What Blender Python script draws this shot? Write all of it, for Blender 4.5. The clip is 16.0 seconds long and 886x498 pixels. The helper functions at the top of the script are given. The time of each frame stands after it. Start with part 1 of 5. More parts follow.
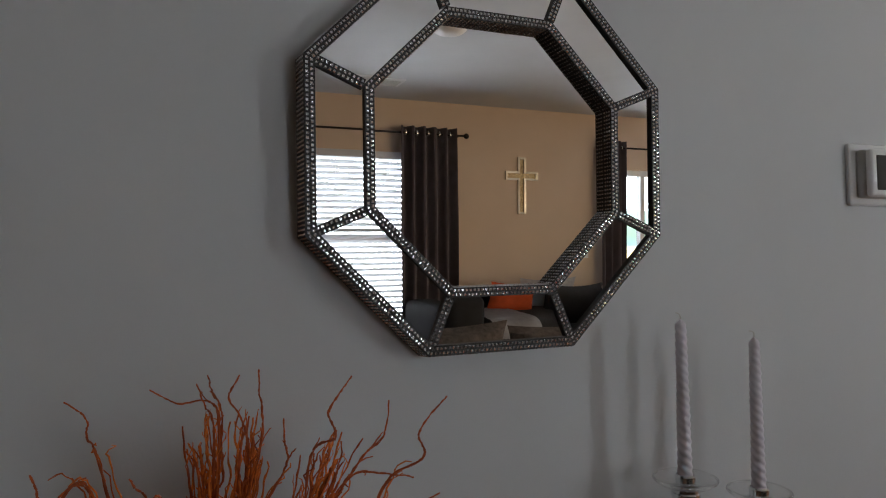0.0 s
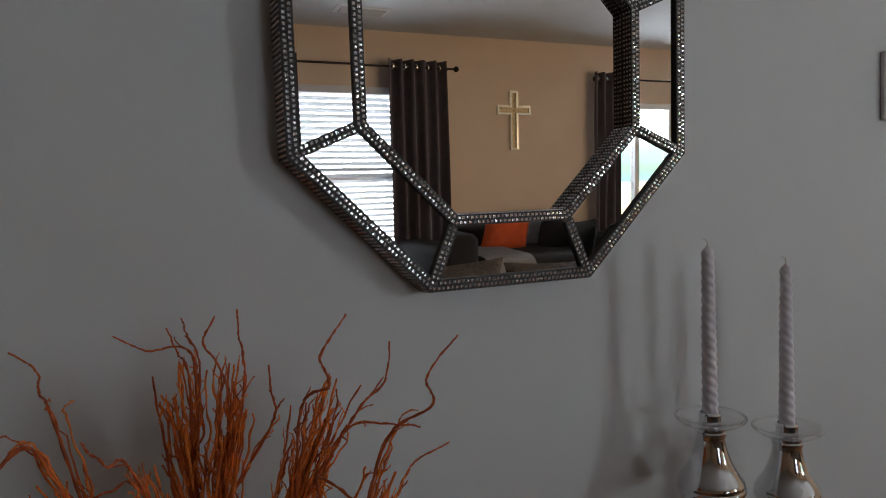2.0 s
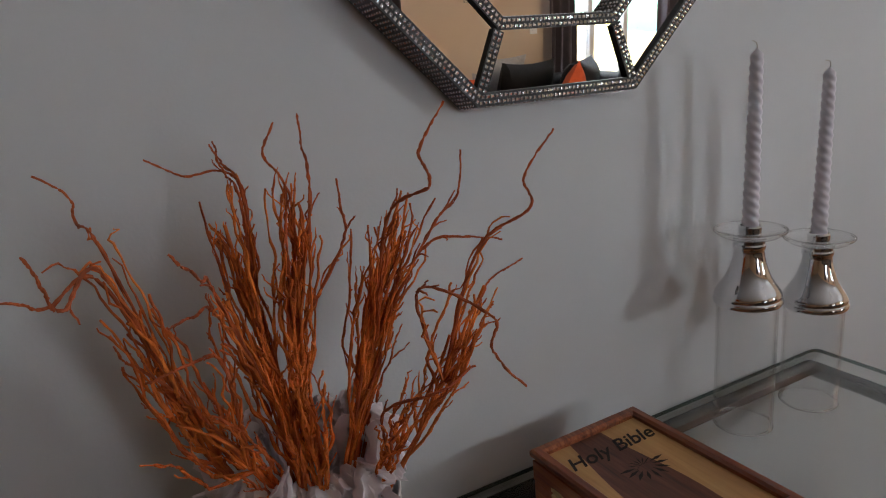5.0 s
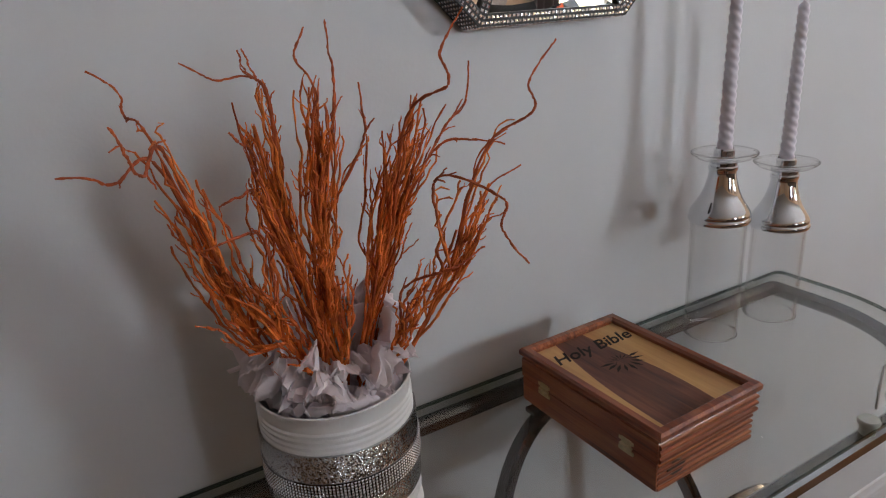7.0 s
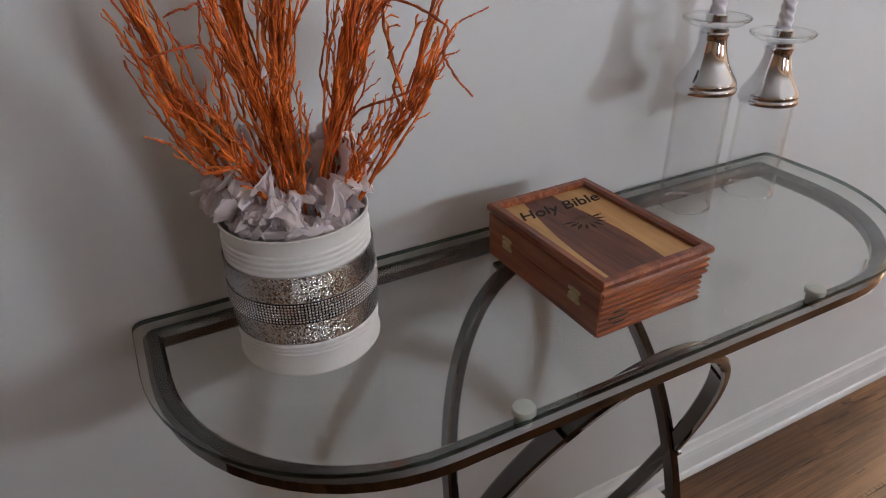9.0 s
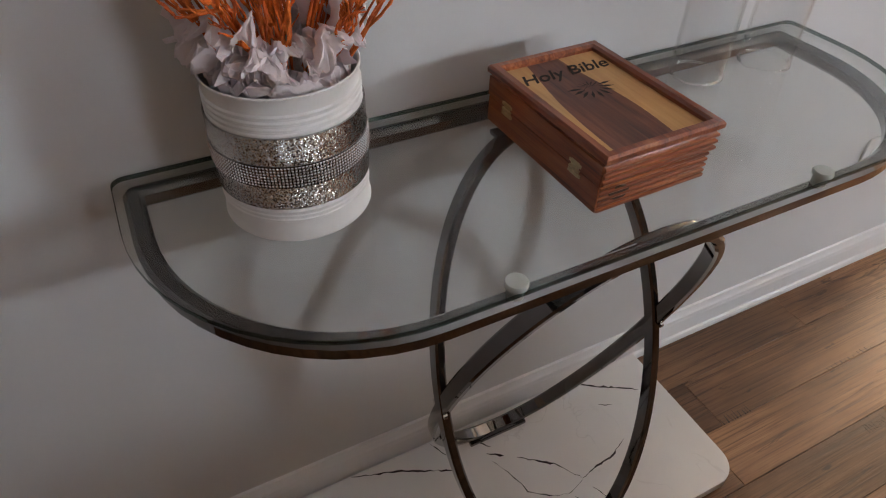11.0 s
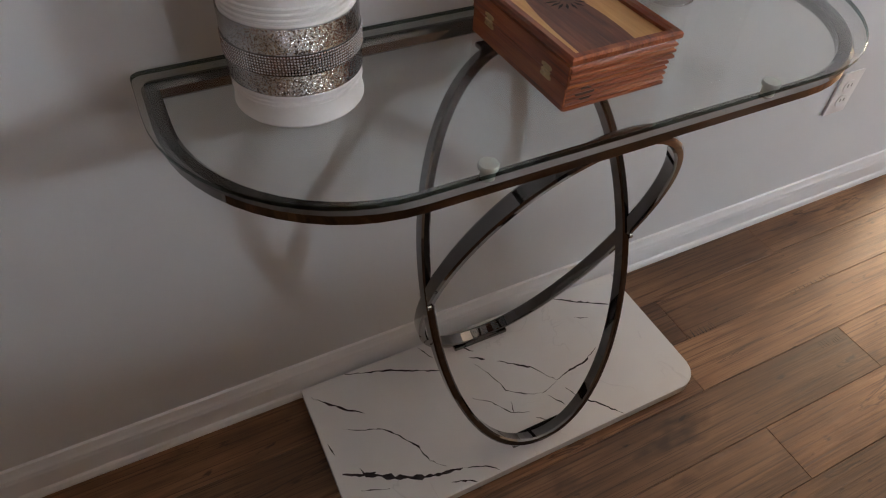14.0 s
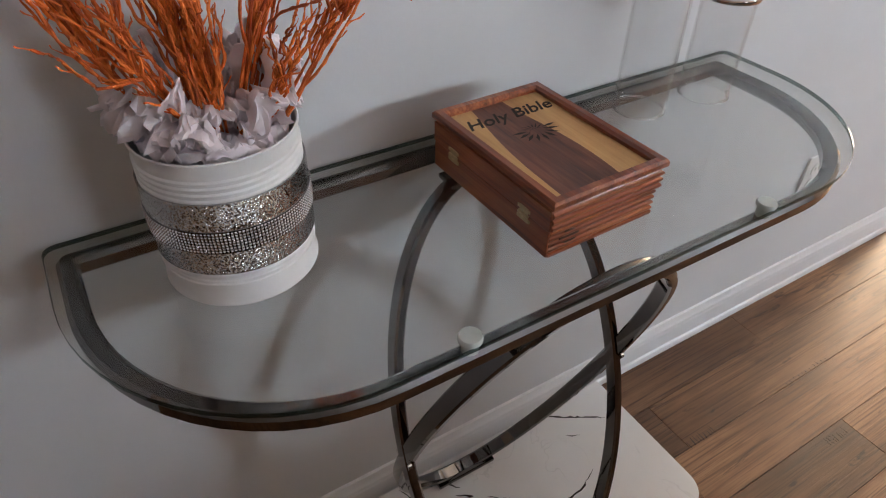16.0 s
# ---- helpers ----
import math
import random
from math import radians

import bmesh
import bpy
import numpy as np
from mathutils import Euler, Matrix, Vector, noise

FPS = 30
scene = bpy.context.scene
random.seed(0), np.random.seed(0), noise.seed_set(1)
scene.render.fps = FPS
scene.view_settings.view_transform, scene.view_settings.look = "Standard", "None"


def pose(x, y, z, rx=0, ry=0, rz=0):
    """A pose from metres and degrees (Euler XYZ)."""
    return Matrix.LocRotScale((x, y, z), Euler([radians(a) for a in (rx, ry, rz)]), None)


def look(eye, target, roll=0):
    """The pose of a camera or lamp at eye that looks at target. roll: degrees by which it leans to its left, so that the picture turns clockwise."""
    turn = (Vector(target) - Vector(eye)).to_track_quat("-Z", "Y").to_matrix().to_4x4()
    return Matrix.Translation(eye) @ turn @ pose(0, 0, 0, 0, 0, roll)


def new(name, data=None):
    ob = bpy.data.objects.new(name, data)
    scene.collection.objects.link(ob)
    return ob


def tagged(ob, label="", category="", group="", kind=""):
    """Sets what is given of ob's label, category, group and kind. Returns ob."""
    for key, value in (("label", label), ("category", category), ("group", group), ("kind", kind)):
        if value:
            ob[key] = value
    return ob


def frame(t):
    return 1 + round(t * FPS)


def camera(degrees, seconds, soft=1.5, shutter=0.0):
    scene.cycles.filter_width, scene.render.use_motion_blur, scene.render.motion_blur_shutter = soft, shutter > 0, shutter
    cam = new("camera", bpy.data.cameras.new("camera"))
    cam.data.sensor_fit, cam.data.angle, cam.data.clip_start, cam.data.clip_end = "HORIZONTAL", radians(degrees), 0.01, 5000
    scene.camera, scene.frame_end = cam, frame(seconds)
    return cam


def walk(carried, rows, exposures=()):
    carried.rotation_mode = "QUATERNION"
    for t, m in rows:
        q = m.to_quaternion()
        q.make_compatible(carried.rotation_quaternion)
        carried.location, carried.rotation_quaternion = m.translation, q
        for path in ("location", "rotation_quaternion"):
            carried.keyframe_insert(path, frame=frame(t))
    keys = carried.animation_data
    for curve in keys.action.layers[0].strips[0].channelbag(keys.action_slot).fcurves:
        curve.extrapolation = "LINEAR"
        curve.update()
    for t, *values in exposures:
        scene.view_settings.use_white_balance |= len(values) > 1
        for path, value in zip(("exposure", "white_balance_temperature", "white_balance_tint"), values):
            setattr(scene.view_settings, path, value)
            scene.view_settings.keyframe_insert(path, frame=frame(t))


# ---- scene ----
cam = camera(68.4, 16.0, soft=1.1)
PATH = [
    (0, (-0.38, -0.778, 1.346), (0.378, 1.072, 1.395), -1.2),
    (0.5, (-0.401, -0.764, 1.353), (0.424, 1.055, 1.464), -1.2),
    (1, (-0.42, -0.745, 1.354), (0.433, 1.06, 1.478), -1.6),
    (1.5, (-0.404, -0.72, 1.339), (0.437, 1.095, 1.309), -2.4),
    (2, (-0.358, -0.688, 1.328), (0.42, 1.149, 1.196), -2.4),
    (2.5, (-0.315, -0.659, 1.315), (0.398, 1.197, 1.103), -2.6),
    (3, (-0.294, -0.642, 1.302), (0.365, 1.225, 1.016), -2.4),
    (3.5, (-0.326, -0.615, 1.3), (0.381, 1.218, 0.926), -2.2),
    (3.7, (-0.349, -0.601, 1.296), (0.39, 1.214, 0.893), -2.9),
    (5.8, (-0.46, -0.597, 1.261), (0.457, 1.085, 0.689), -4.1),
    (6, (-0.467, -0.602, 1.258), (0.453, 1.075, 0.675), -3.7),
    (6.5, (-0.485, -0.618, 1.255), (0.43, 1.044, 0.623), -5.0),
    (7, (-0.493, -0.642, 1.253), (0.413, 1.005, 0.57), -4.0),
    (7.5, (-0.483, -0.673, 1.243), (0.344, 0.975, 0.468), -3.5),
    (8, (-0.483, -0.695, 1.235), (0.298, 0.945, 0.398), -2.7),
    (8.5, (-0.469, -0.71, 1.231), (0.318, 0.916, 0.374), -2.0),
    (9, (-0.461, -0.697, 1.22), (0.319, 0.852, 0.223), -1.4),
    (9.5, (-0.447, -0.65, 1.205), (0.322, 0.785, 0.043), -1.2),
    (9.7, (-0.437, -0.634, 1.204), (0.307, 0.759, -0.023), -1.0),
    (11.8, (-0.468, -0.719, 1.208), (0.217, 0.601, -0.129), 2.0),
    (12, (-0.471, -0.732, 1.208), (0.213, 0.586, -0.131), 1.7),
    (12.5, (-0.477, -0.757, 1.216), (0.205, 0.529, -0.156), 2.6),
    (13, (-0.481, -0.774, 1.22), (0.188, 0.483, -0.185), 2.5),
    (13.5, (-0.485, -0.784, 1.22), (0.174, 0.447, -0.212), 3.0),
    (14, (-0.489, -0.78, 1.22), (0.17, 0.437, -0.225), 3.1),
    (14.5, (-0.49, -0.758, 1.225), (0.189, 0.467, -0.203), 2.1),
    (15, (-0.479, -0.721, 1.224), (0.262, 0.518, -0.16), 2.1),
    (15.5, (-0.461, -0.674, 1.219), (0.331, 0.59, -0.114), 1.5),
    (16, (-0.429, -0.652, 1.219), (0.39, 0.654, -0.055), 1.1),
]
EXPOSURES = [(0, -1.1, 6350, 9), (2, -1.08, 6350, 9), (3.5, -1.0, 6350, 10), (6, -0.12, 6400, 12), (7, 0.1, 6280, 12), (9, 0.36, 6330, 12.5), (12, 0.42, 6380, 12.5), (14, 0.36, 6350, 12), (15, 0.44, 6170, 11.5), (16, 0.62, 6100, 11)]
walk(cam, [(t, look(eye, target, roll)) for t, eye, target, roll in PATH], EXPOSURES)

# ---- world, sun, large lights ----
X0, X1, Y1, CEIL = -4.2, 5.6, -4.05, 2.46
world = bpy.data.worlds.new("sky")
scene.world = world
world.use_nodes = True
wn = world.node_tree
sky = wn.nodes.new("ShaderNodeTexSky")
sky.sky_type, sky.sun_disc = "NISHITA", False
sky.sun_elevation, sky.sun_rotation = radians(48), radians(15)
wn.links.new(sky.outputs[0], wn.nodes["Background"].inputs[0])
wn.nodes["Background"].inputs[1].default_value = 0.12

sun = new("sun", bpy.data.lights.new("sun", "SUN"))
sun.data.energy, sun.data.angle, sun.data.color = 3.0, radians(0.5), (1.0, 0.95, 0.88)
sun.matrix_world = look((2, 8, 10), (0, 0, 0))

window_sky = new("window_sky_light", bpy.data.lights.new("window_sky_light", "AREA"))
window_sky.data.shape, window_sky.data.size, window_sky.data.size_y = "RECTANGLE", 1.5, 1.5
window_sky.data.energy, window_sky.data.color = 165, (0.95, 0.97, 1.0)
window_sky.matrix_world = look((0.71, -4.42, 1.39), (0.71, 0, 1.39))

# unseen hall window, assumed from the edge of the warm light on the floor
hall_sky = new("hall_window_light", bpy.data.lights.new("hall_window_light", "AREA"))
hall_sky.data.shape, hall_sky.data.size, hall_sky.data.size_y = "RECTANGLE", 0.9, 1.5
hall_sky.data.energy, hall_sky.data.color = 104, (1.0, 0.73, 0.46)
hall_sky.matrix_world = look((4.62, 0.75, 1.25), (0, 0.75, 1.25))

patio_sky = new("patio_door_sky_light", bpy.data.lights.new("patio_door_sky_light", "AREA"))
patio_sky.data.shape, patio_sky.data.size, patio_sky.data.size_y = "RECTANGLE", 0.86, 0.32
patio_sky.data.energy, patio_sky.data.color = 112, (0.86, 0.94, 1.0)
patio_sky.matrix_world = look((3.68, Y1 - 0.20, 1.80), (2.2, 0, 1.3))

# warm fill lamp, added out of view to brighten the floor at right
hall_fill = new("hall_fill_light", bpy.data.lights.new("hall_fill_light", "AREA"))
hall_fill.data.shape, hall_fill.data.size, hall_fill.data.size_y = "RECTANGLE", 1.2, 1.9
hall_fill.data.energy, hall_fill.data.color = 86, (1.0, 0.73, 0.45)
hall_fill.matrix_world = look((3.0, 1.74, 1.15), (3.0, 0, 1.15))

# ---- materials ----


def nodes_of(name):
    m = bpy.data.materials.new(name)
    m.use_nodes = True
    t = m.node_tree
    return m, t, t.nodes["Principled BSDF"]


def ramp(t, fac, stops):
    r = t.nodes.new("ShaderNodeValToRGB")
    els = r.color_ramp.elements
    while len(els) < len(stops):
        els.new(0.5)
    for e, (p, c) in zip(els, stops):
        e.position, e.color = p, (*c, 1)
    t.links.new(fac, r.inputs[0])
    return r.outputs[0]


def tex(t, kind, scale, detail=4.0, stretch=(1, 1, 1), coord="Object", offset=None):
    co = t.nodes.new("ShaderNodeTexCoord")
    mp = t.nodes.new("ShaderNodeMapping")
    mp.inputs["Scale"].default_value = stretch
    t.links.new(co.outputs[coord], mp.inputs[0])
    if offset is not None:
        t.links.new(offset, mp.inputs["Location"])
    n = t.nodes.new(kind)
    n.inputs["Scale"].default_value = scale
    if "Detail" in n.inputs:
        n.inputs["Detail"].default_value = detail
    t.links.new(mp.outputs[0], n.inputs["Vector"])
    return n


def bump(t, bsdf, height, strength, distance=0.002):
    b = t.nodes.new("ShaderNodeBump")
    b.inputs["Strength"].default_value, b.inputs["Distance"].default_value = strength, distance
    t.links.new(height, b.inputs["Height"])
    t.links.new(b.outputs[0], bsdf.inputs["Normal"])


def simple(name, color, rough=0.5, metal=0.0, vary=0.08, scale=8.0, grain=None, grain_scale=300.0, grain_dist=0.0005):
    """A surface with broad mottling, and fine relief where grain is given."""
    m, t, p = nodes_of(name)
    n = tex(t, "ShaderNodeTexNoise", scale)
    lo = tuple(max(0, c * (1 - vary)) for c in color)
    hi = tuple(min(1, c * (1 + vary)) for c in color)
    t.links.new(ramp(t, n.outputs[0], [(0.3, lo), (0.7, hi)]), p.inputs["Base Color"])
    p.inputs["Roughness"].default_value, p.inputs["Metallic"].default_value = rough, metal
    if grain:
        g = tex(t, "ShaderNodeTexNoise", grain_scale, 2)
        bump(t, p, g.outputs[0], grain, grain_dist)
    return m


def wood(name, dark, mid, light, scale, stretch, rough, per_object=False, coat=0.0):
    m, t, p = nodes_of(name)
    off = None
    if per_object:
        info = t.nodes.new("ShaderNodeObjectInfo")
        mul = t.nodes.new("ShaderNodeVectorMath")
        mul.operation = "SCALE"
        mul.inputs[0].default_value = (37, 11, 5)
        t.links.new(info.outputs["Random"], mul.inputs["Scale"])
        off = mul.outputs[0]
    a = tex(t, "ShaderNodeTexNoise", scale, 8, stretch, "Object", off)
    a.inputs["Distortion"].default_value = 1.2
    b = tex(t, "ShaderNodeTexNoise", scale * 6, 6, tuple(s * (0.35 if s < 1 else 1) for s in stretch), "Object", off)
    mix = t.nodes.new("ShaderNodeMath")
    mix.operation = "MULTIPLY_ADD"
    mix.inputs[1].default_value = 0.35
    t.links.new(b.outputs[0], mix.inputs[0])
    add = t.nodes.new("ShaderNodeMath")
    add.operation = "MULTIPLY"
    add.inputs[1].default_value = 0.65
    t.links.new(a.outputs[0], add.inputs[0])
    t.links.new(add.outputs[0], mix.inputs[2])
    col = ramp(t, mix.outputs[0], [(0.33, dark), (0.5, mid), (0.66, light)])
    if per_object:
        h = t.nodes.new("ShaderNodeHueSaturation")
        r = t.nodes.new("ShaderNodeMapRange")
        r.inputs[3].default_value, r.inputs[4].default_value = 0.72, 1.25
        t.links.new(info.outputs["Random"], r.inputs[0])
        t.links.new(r.outputs[0], h.inputs["Value"])
        t.links.new(col, h.inputs["Color"])
        col = h.outputs[0]
    t.links.new(col, p.inputs["Base Color"])
    p.inputs["Roughness"].default_value = rough
    p.inputs["Coat Weight"].default_value = coat
    p.inputs["Coat Roughness"].default_value = 0.15
    bump(t, p, b.outputs[0], 0.25, 0.001)
    return m


def floor_wood():
    """Brown laminate: fine long grain, broad tone drift, dark knots and worn marks, shifted from plank to plank."""
    m, t, p = nodes_of("brown_laminate_plank")
    info = t.nodes.new("ShaderNodeObjectInfo")
    mul = t.nodes.new("ShaderNodeVectorMath")
    mul.operation = "SCALE"
    mul.inputs[0].default_value = (37, 11, 5)
    t.links.new(info.outputs["Random"], mul.inputs["Scale"])
    off = mul.outputs[0]
    fine = tex(t, "ShaderNodeTexNoise", 60, 8, (0.10, 2.2, 1), "Object", off)
    fine.inputs["Distortion"].default_value = 0.6
    rings = tex(t, "ShaderNodeTexWave", 9, 5, (0.16, 1.5, 1), "Object", off)
    rings.bands_direction = "Y"
    rings.inputs["Distortion"].default_value = 9
    rings.inputs["Detail Scale"].default_value = 1.2
    broad = tex(t, "ShaderNodeTexNoise", 6, 4, (0.5, 1.6, 1), "Object", off)
    knot = tex(t, "ShaderNodeTexNoise", 9, 3, (0.7, 1.5, 1), "Object", off)
    base = ramp(t, broad.outputs[0], [(0.28, (0.096, 0.043, 0.019)), (0.5, (0.210, 0.102, 0.046)), (0.72, (0.330, 0.172, 0.082))])

    def over(low, fac, stops):
        mix = t.nodes.new("ShaderNodeMix")
        mix.data_type, mix.blend_type = "RGBA", "MULTIPLY"
        mix.inputs[0].default_value = 1.0
        t.links.new(low, mix.inputs[6])
        t.links.new(ramp(t, fac, stops), mix.inputs[7])
        return mix.outputs[2]
    col = over(base, fine.outputs[0], [(0.30, (0.66, 0.63, 0.61)), (0.56, (1, 1, 1))])
    col = over(col, rings.outputs["Fac"], [(0.0, (0.80, 0.77, 0.75)), (0.35, (1, 1, 1))])
    col = over(col, knot.outputs[0], [(0.25, (0.36, 0.28, 0.23)), (0.37, (1, 1, 1))])
    crack = tex(t, "ShaderNodeTexNoise", 13, 5, (0.22, 2.0, 1), "Object", off)
    crack.inputs["Distortion"].default_value = 1.5
    col = over(col, crack.outputs[0], [(0.305, (1, 1, 1)), (0.332, (0.30, 0.25, 0.22)), (0.356, (1, 1, 1))])
    speck = tex(t, "ShaderNodeTexNoise", 38, 3, (0.5, 1.2, 1), "Object", off)
    col = over(col, speck.outputs[0], [(0.25, (0.30, 0.25, 0.22)), (0.32, (1, 1, 1))])
    streak = tex(t, "ShaderNodeTexNoise", 110, 6, (0.035, 3.2, 1), "Object", off)
    streak.inputs["Distortion"].default_value = 0.4
    col = over(col, streak.outputs[0], [(0.34, (0.44, 0.38, 0.35)), (0.47, (1, 1, 1))])
    h = t.nodes.new("ShaderNodeHueSaturation")
    mr = t.nodes.new("ShaderNodeMapRange")
    mr.inputs[3].default_value, mr.inputs[4].default_value = 0.74, 1.26
    t.links.new(info.outputs["Random"], mr.inputs[0])
    t.links.new(mr.outputs[0], h.inputs["Value"])
    t.links.new(col, h.inputs["Color"])
    t.links.new(h.outputs[0], p.inputs["Base Color"])
    rr = t.nodes.new("ShaderNodeMapRange")
    rr.inputs[3].default_value, rr.inputs[4].default_value = 0.36, 0.52
    t.links.new(fine.outputs[0], rr.inputs[0])
    t.links.new(rr.outputs[0], p.inputs["Roughness"])
    bump(t, p, fine.outputs[0], 0.6, 0.0014)
    return m


def glass(name, tint, rough=0.0, ior=1.5):
    m, t, p = nodes_of(name)
    p.inputs["Base Color"].default_value = (*tint, 1)
    p.inputs["Transmission Weight"].default_value = 1.0
    p.inputs["Roughness"].default_value = rough
    p.inputs["IOR"].default_value = ior
    return m


M_WALL = simple("light_grey_wall_paint", (0.62, 0.63, 0.64), 0.6, vary=0.03, scale=3, grain=0.25, grain_scale=260)
M_TAN = simple("tan_wall_paint", (0.62, 0.49, 0.37), 0.7, vary=0.03, scale=3, grain=0.2, grain_scale=260)
M_CEIL = simple("white_ceiling_paint", (0.62, 0.64, 0.66), 0.9, vary=0.03, scale=4, grain=0.4, grain_scale=120, grain_dist=0.002)
M_TRIM = simple("white_semigloss_trim", (0.74, 0.745, 0.76), 0.32, vary=0.03, scale=6)
M_FLOOR = floor_wood()
M_CHROME = simple("dark_polished_chrome", (0.180, 0.174, 0.175), 0.04, 1.0, vary=0.05, scale=20)
M_STEEL = simple("brushed_bright_metal", (0.75, 0.74, 0.72), 0.25, 1.0, vary=0.06, scale=60)


def thin_glass(name, tint, least=0.034):
    """A thin clear wall: light goes straight through, with a mirror's gloss by angle."""
    m, t, p = nodes_of(name)
    through_, gloss, facing, steep, by_angle, both = (t.nodes.new("ShaderNode" + k) for k in ("BsdfTransparent", "BsdfGlossy", "LayerWeight", "Math", "Math", "MixShader"))
    through_.inputs[0].default_value = (*tint, 1)
    gloss.inputs["Roughness"].default_value = 0.01
    facing.inputs["Blend"].default_value = 0.5
    steep.operation, by_angle.operation = "POWER", "MULTIPLY_ADD"
    steep.inputs[1].default_value = 5.0
    by_angle.inputs[1].default_value, by_angle.inputs[2].default_value = 0.90, least
    t.links.new(facing.outputs["Facing"], steep.inputs[0])
    t.links.new(steep.outputs[0], by_angle.inputs[0])
    t.links.new(by_angle.outputs[0], both.inputs[0])
    t.links.new(through_.outputs[0], both.inputs[1])
    t.links.new(gloss.outputs[0], both.inputs[2])
    t.links.new(both.outputs[0], t.nodes["Material Output"].inputs[0])
    t.nodes.remove(p)
    return m


M_CLEAR = thin_glass("clear_thin_glass", (0.988, 0.99, 0.99))
M_GLASS = thin_glass("clear_green_edged_glass", (0.940, 0.952, 0.942), 0.050)
M_GLASSEDGE = thin_glass("dark_green_glass_edge", (0.20, 0.27, 0.25))
M_CLIP = simple("frosted_clear_plastic", (0.46, 0.50, 0.47), 0.15, vary=0.05, scale=60)
M_PANE = glass("window_glass", (0.99, 0.99, 0.99))
M_MIRROR = simple("silvered_mirror", (0.88, 0.89, 0.90), 0.0, 1.0, vary=0.005, scale=2)
M_MERCURY = simple("silver_mercury_glass", (0.74, 0.755, 0.78), 0.03, 1.0, vary=0.06, scale=30)
M_BLACK = simple("black_resin_strip", (0.006, 0.006, 0.0065), 0.5, vary=0.2, scale=60)
M_GEM = simple("faceted_silver_rhinestone", (0.86, 0.86, 0.90), 0.10, 0.85, vary=0.15, scale=240)
M_CANDLE = simple("pale_lilac_wax", (0.74, 0.70, 0.76), 0.45, vary=0.04, scale=40)
M_CANDLE.node_tree.nodes["Principled BSDF"].inputs["Subsurface Weight"].default_value = 0.15
M_CANDLE.node_tree.nodes["Principled BSDF"].inputs["Subsurface Radius"].default_value = (0.01, 0.008, 0.008)
M_WICK = simple("charred_wick", (0.5, 0.47, 0.42), 0.9)
M_CANWHITE = simple("white_painted_tin", (0.78, 0.775, 0.77), 0.5, vary=0.04, scale=35, grain=0.3, grain_scale=90, grain_dist=0.0006)
M_PAPER = simple("white_tissue_paper", (0.93, 0.885, 0.91), 0.7, vary=0.05, scale=30)
pt = M_PAPER.node_tree
pb = pt.nodes["Principled BSDF"]
thin, blend = pt.nodes.new("ShaderNodeBsdfTranslucent"), pt.nodes.new("ShaderNodeMixShader")
thin.inputs[0].default_value, blend.inputs[0].default_value = (0.95, 0.87, 0.90, 1), 0.35
pt.links.new(pb.outputs[0], blend.inputs[1])
pt.links.new(thin.outputs[0], blend.inputs[2])
pt.links.new(blend.outputs[0], [q for q in pt.nodes if q.type == "OUTPUT_MATERIAL"][0].inputs[0])
M_TWIG = simple("orange_fuzzy_branch", (0.86, 0.158, 0.024), 0.85, vary=0.5, scale=55, grain=1.0, grain_scale=900, grain_dist=0.001)
tt = M_TWIG.node_tree
isle, tone = tt.nodes.new("ShaderNodeNewGeometry"), tt.nodes.new("ShaderNodeMix")
tone.data_type, tone.blend_type = "RGBA", "MULTIPLY"
tone.inputs[0].default_value = 1.0
tp = tt.nodes["Principled BSDF"]
tt.links.new(tp.inputs["Base Color"].links[0].from_socket, tone.inputs[6])
tt.links.new(ramp(tt, isle.outputs["Random Per Island"], [(0.0, (0.55, 0.45, 0.42)), (0.45, (0.95, 0.92, 0.9)), (1.0, (1.2, 1.5, 1.5))]), tone.inputs[7])
tt.links.new(tone.outputs[2], tp.inputs["Base Color"])
M_CEDAR = wood("red_cedar", (0.085, 0.019, 0.007), (0.26, 0.062, 0.018), (0.42, 0.135, 0.044), 10, (6, 0.35, 6), 0.28, coat=0.35)
M_KNOT = wood("dark_cedar_knot", (0.02, 0.008, 0.005), (0.055, 0.018, 0.009), (0.13, 0.040, 0.016), 40, (1, 1, 1), 0.35, coat=0.2)
M_CEDARX = wood("red_cedar_across", (0.07, 0.015, 0.006), (0.26, 0.062, 0.018), (0.46, 0.150, 0.048), 10, (0.35, 6, 6), 0.28, coat=0.35)
M_WALNUT = wood("brown_heartwood_inlay", (0.055, 0.016, 0.010), (0.15, 0.046, 0.023), (0.23, 0.080, 0.040), 12, (4, 0.5, 1), 0.4, coat=0.08)
M_MAPLE = wood("honey_sapwood_inlay", (0.46, 0.24, 0.080), (0.58, 0.32, 0.115), (0.66, 0.39, 0.15), 10, (4, 0.4, 1), 0.4, coat=0.08)
M_BURN = simple("burnt_engraving", (0.012, 0.006, 0.004), 0.7, vary=0.3, scale=200)
M_BRASS = simple("aged_brass", (0.55, 0.42, 0.24), 0.32, 1.0, vary=0.15, scale=200)
M_PLASTIC = simple("white_plastic", (0.76, 0.76, 0.755), 0.35, vary=0.02)
M_GREYPL = simple("grey_plastic", (0.50, 0.50, 0.49), 0.4, vary=0.03)
M_SCREEN = simple("dark_lcd_screen", (0.035, 0.038, 0.038), 0.15, vary=0.1)
M_SLOT = simple("dark_slot", (0.03, 0.03, 0.03), 0.6)
M_CURTAIN = simple("dark_plum_curtain_fabric", (0.066, 0.051, 0.060), 0.7, vary=0.15, scale=14, grain=0.6, grain_scale=700)
M_CURTAIN.node_tree.nodes["Principled BSDF"].inputs["Sheen Weight"].default_value = 0.3
M_ROD = simple("dark_bronze_rod", (0.03, 0.025, 0.024), 0.35, 0.8)
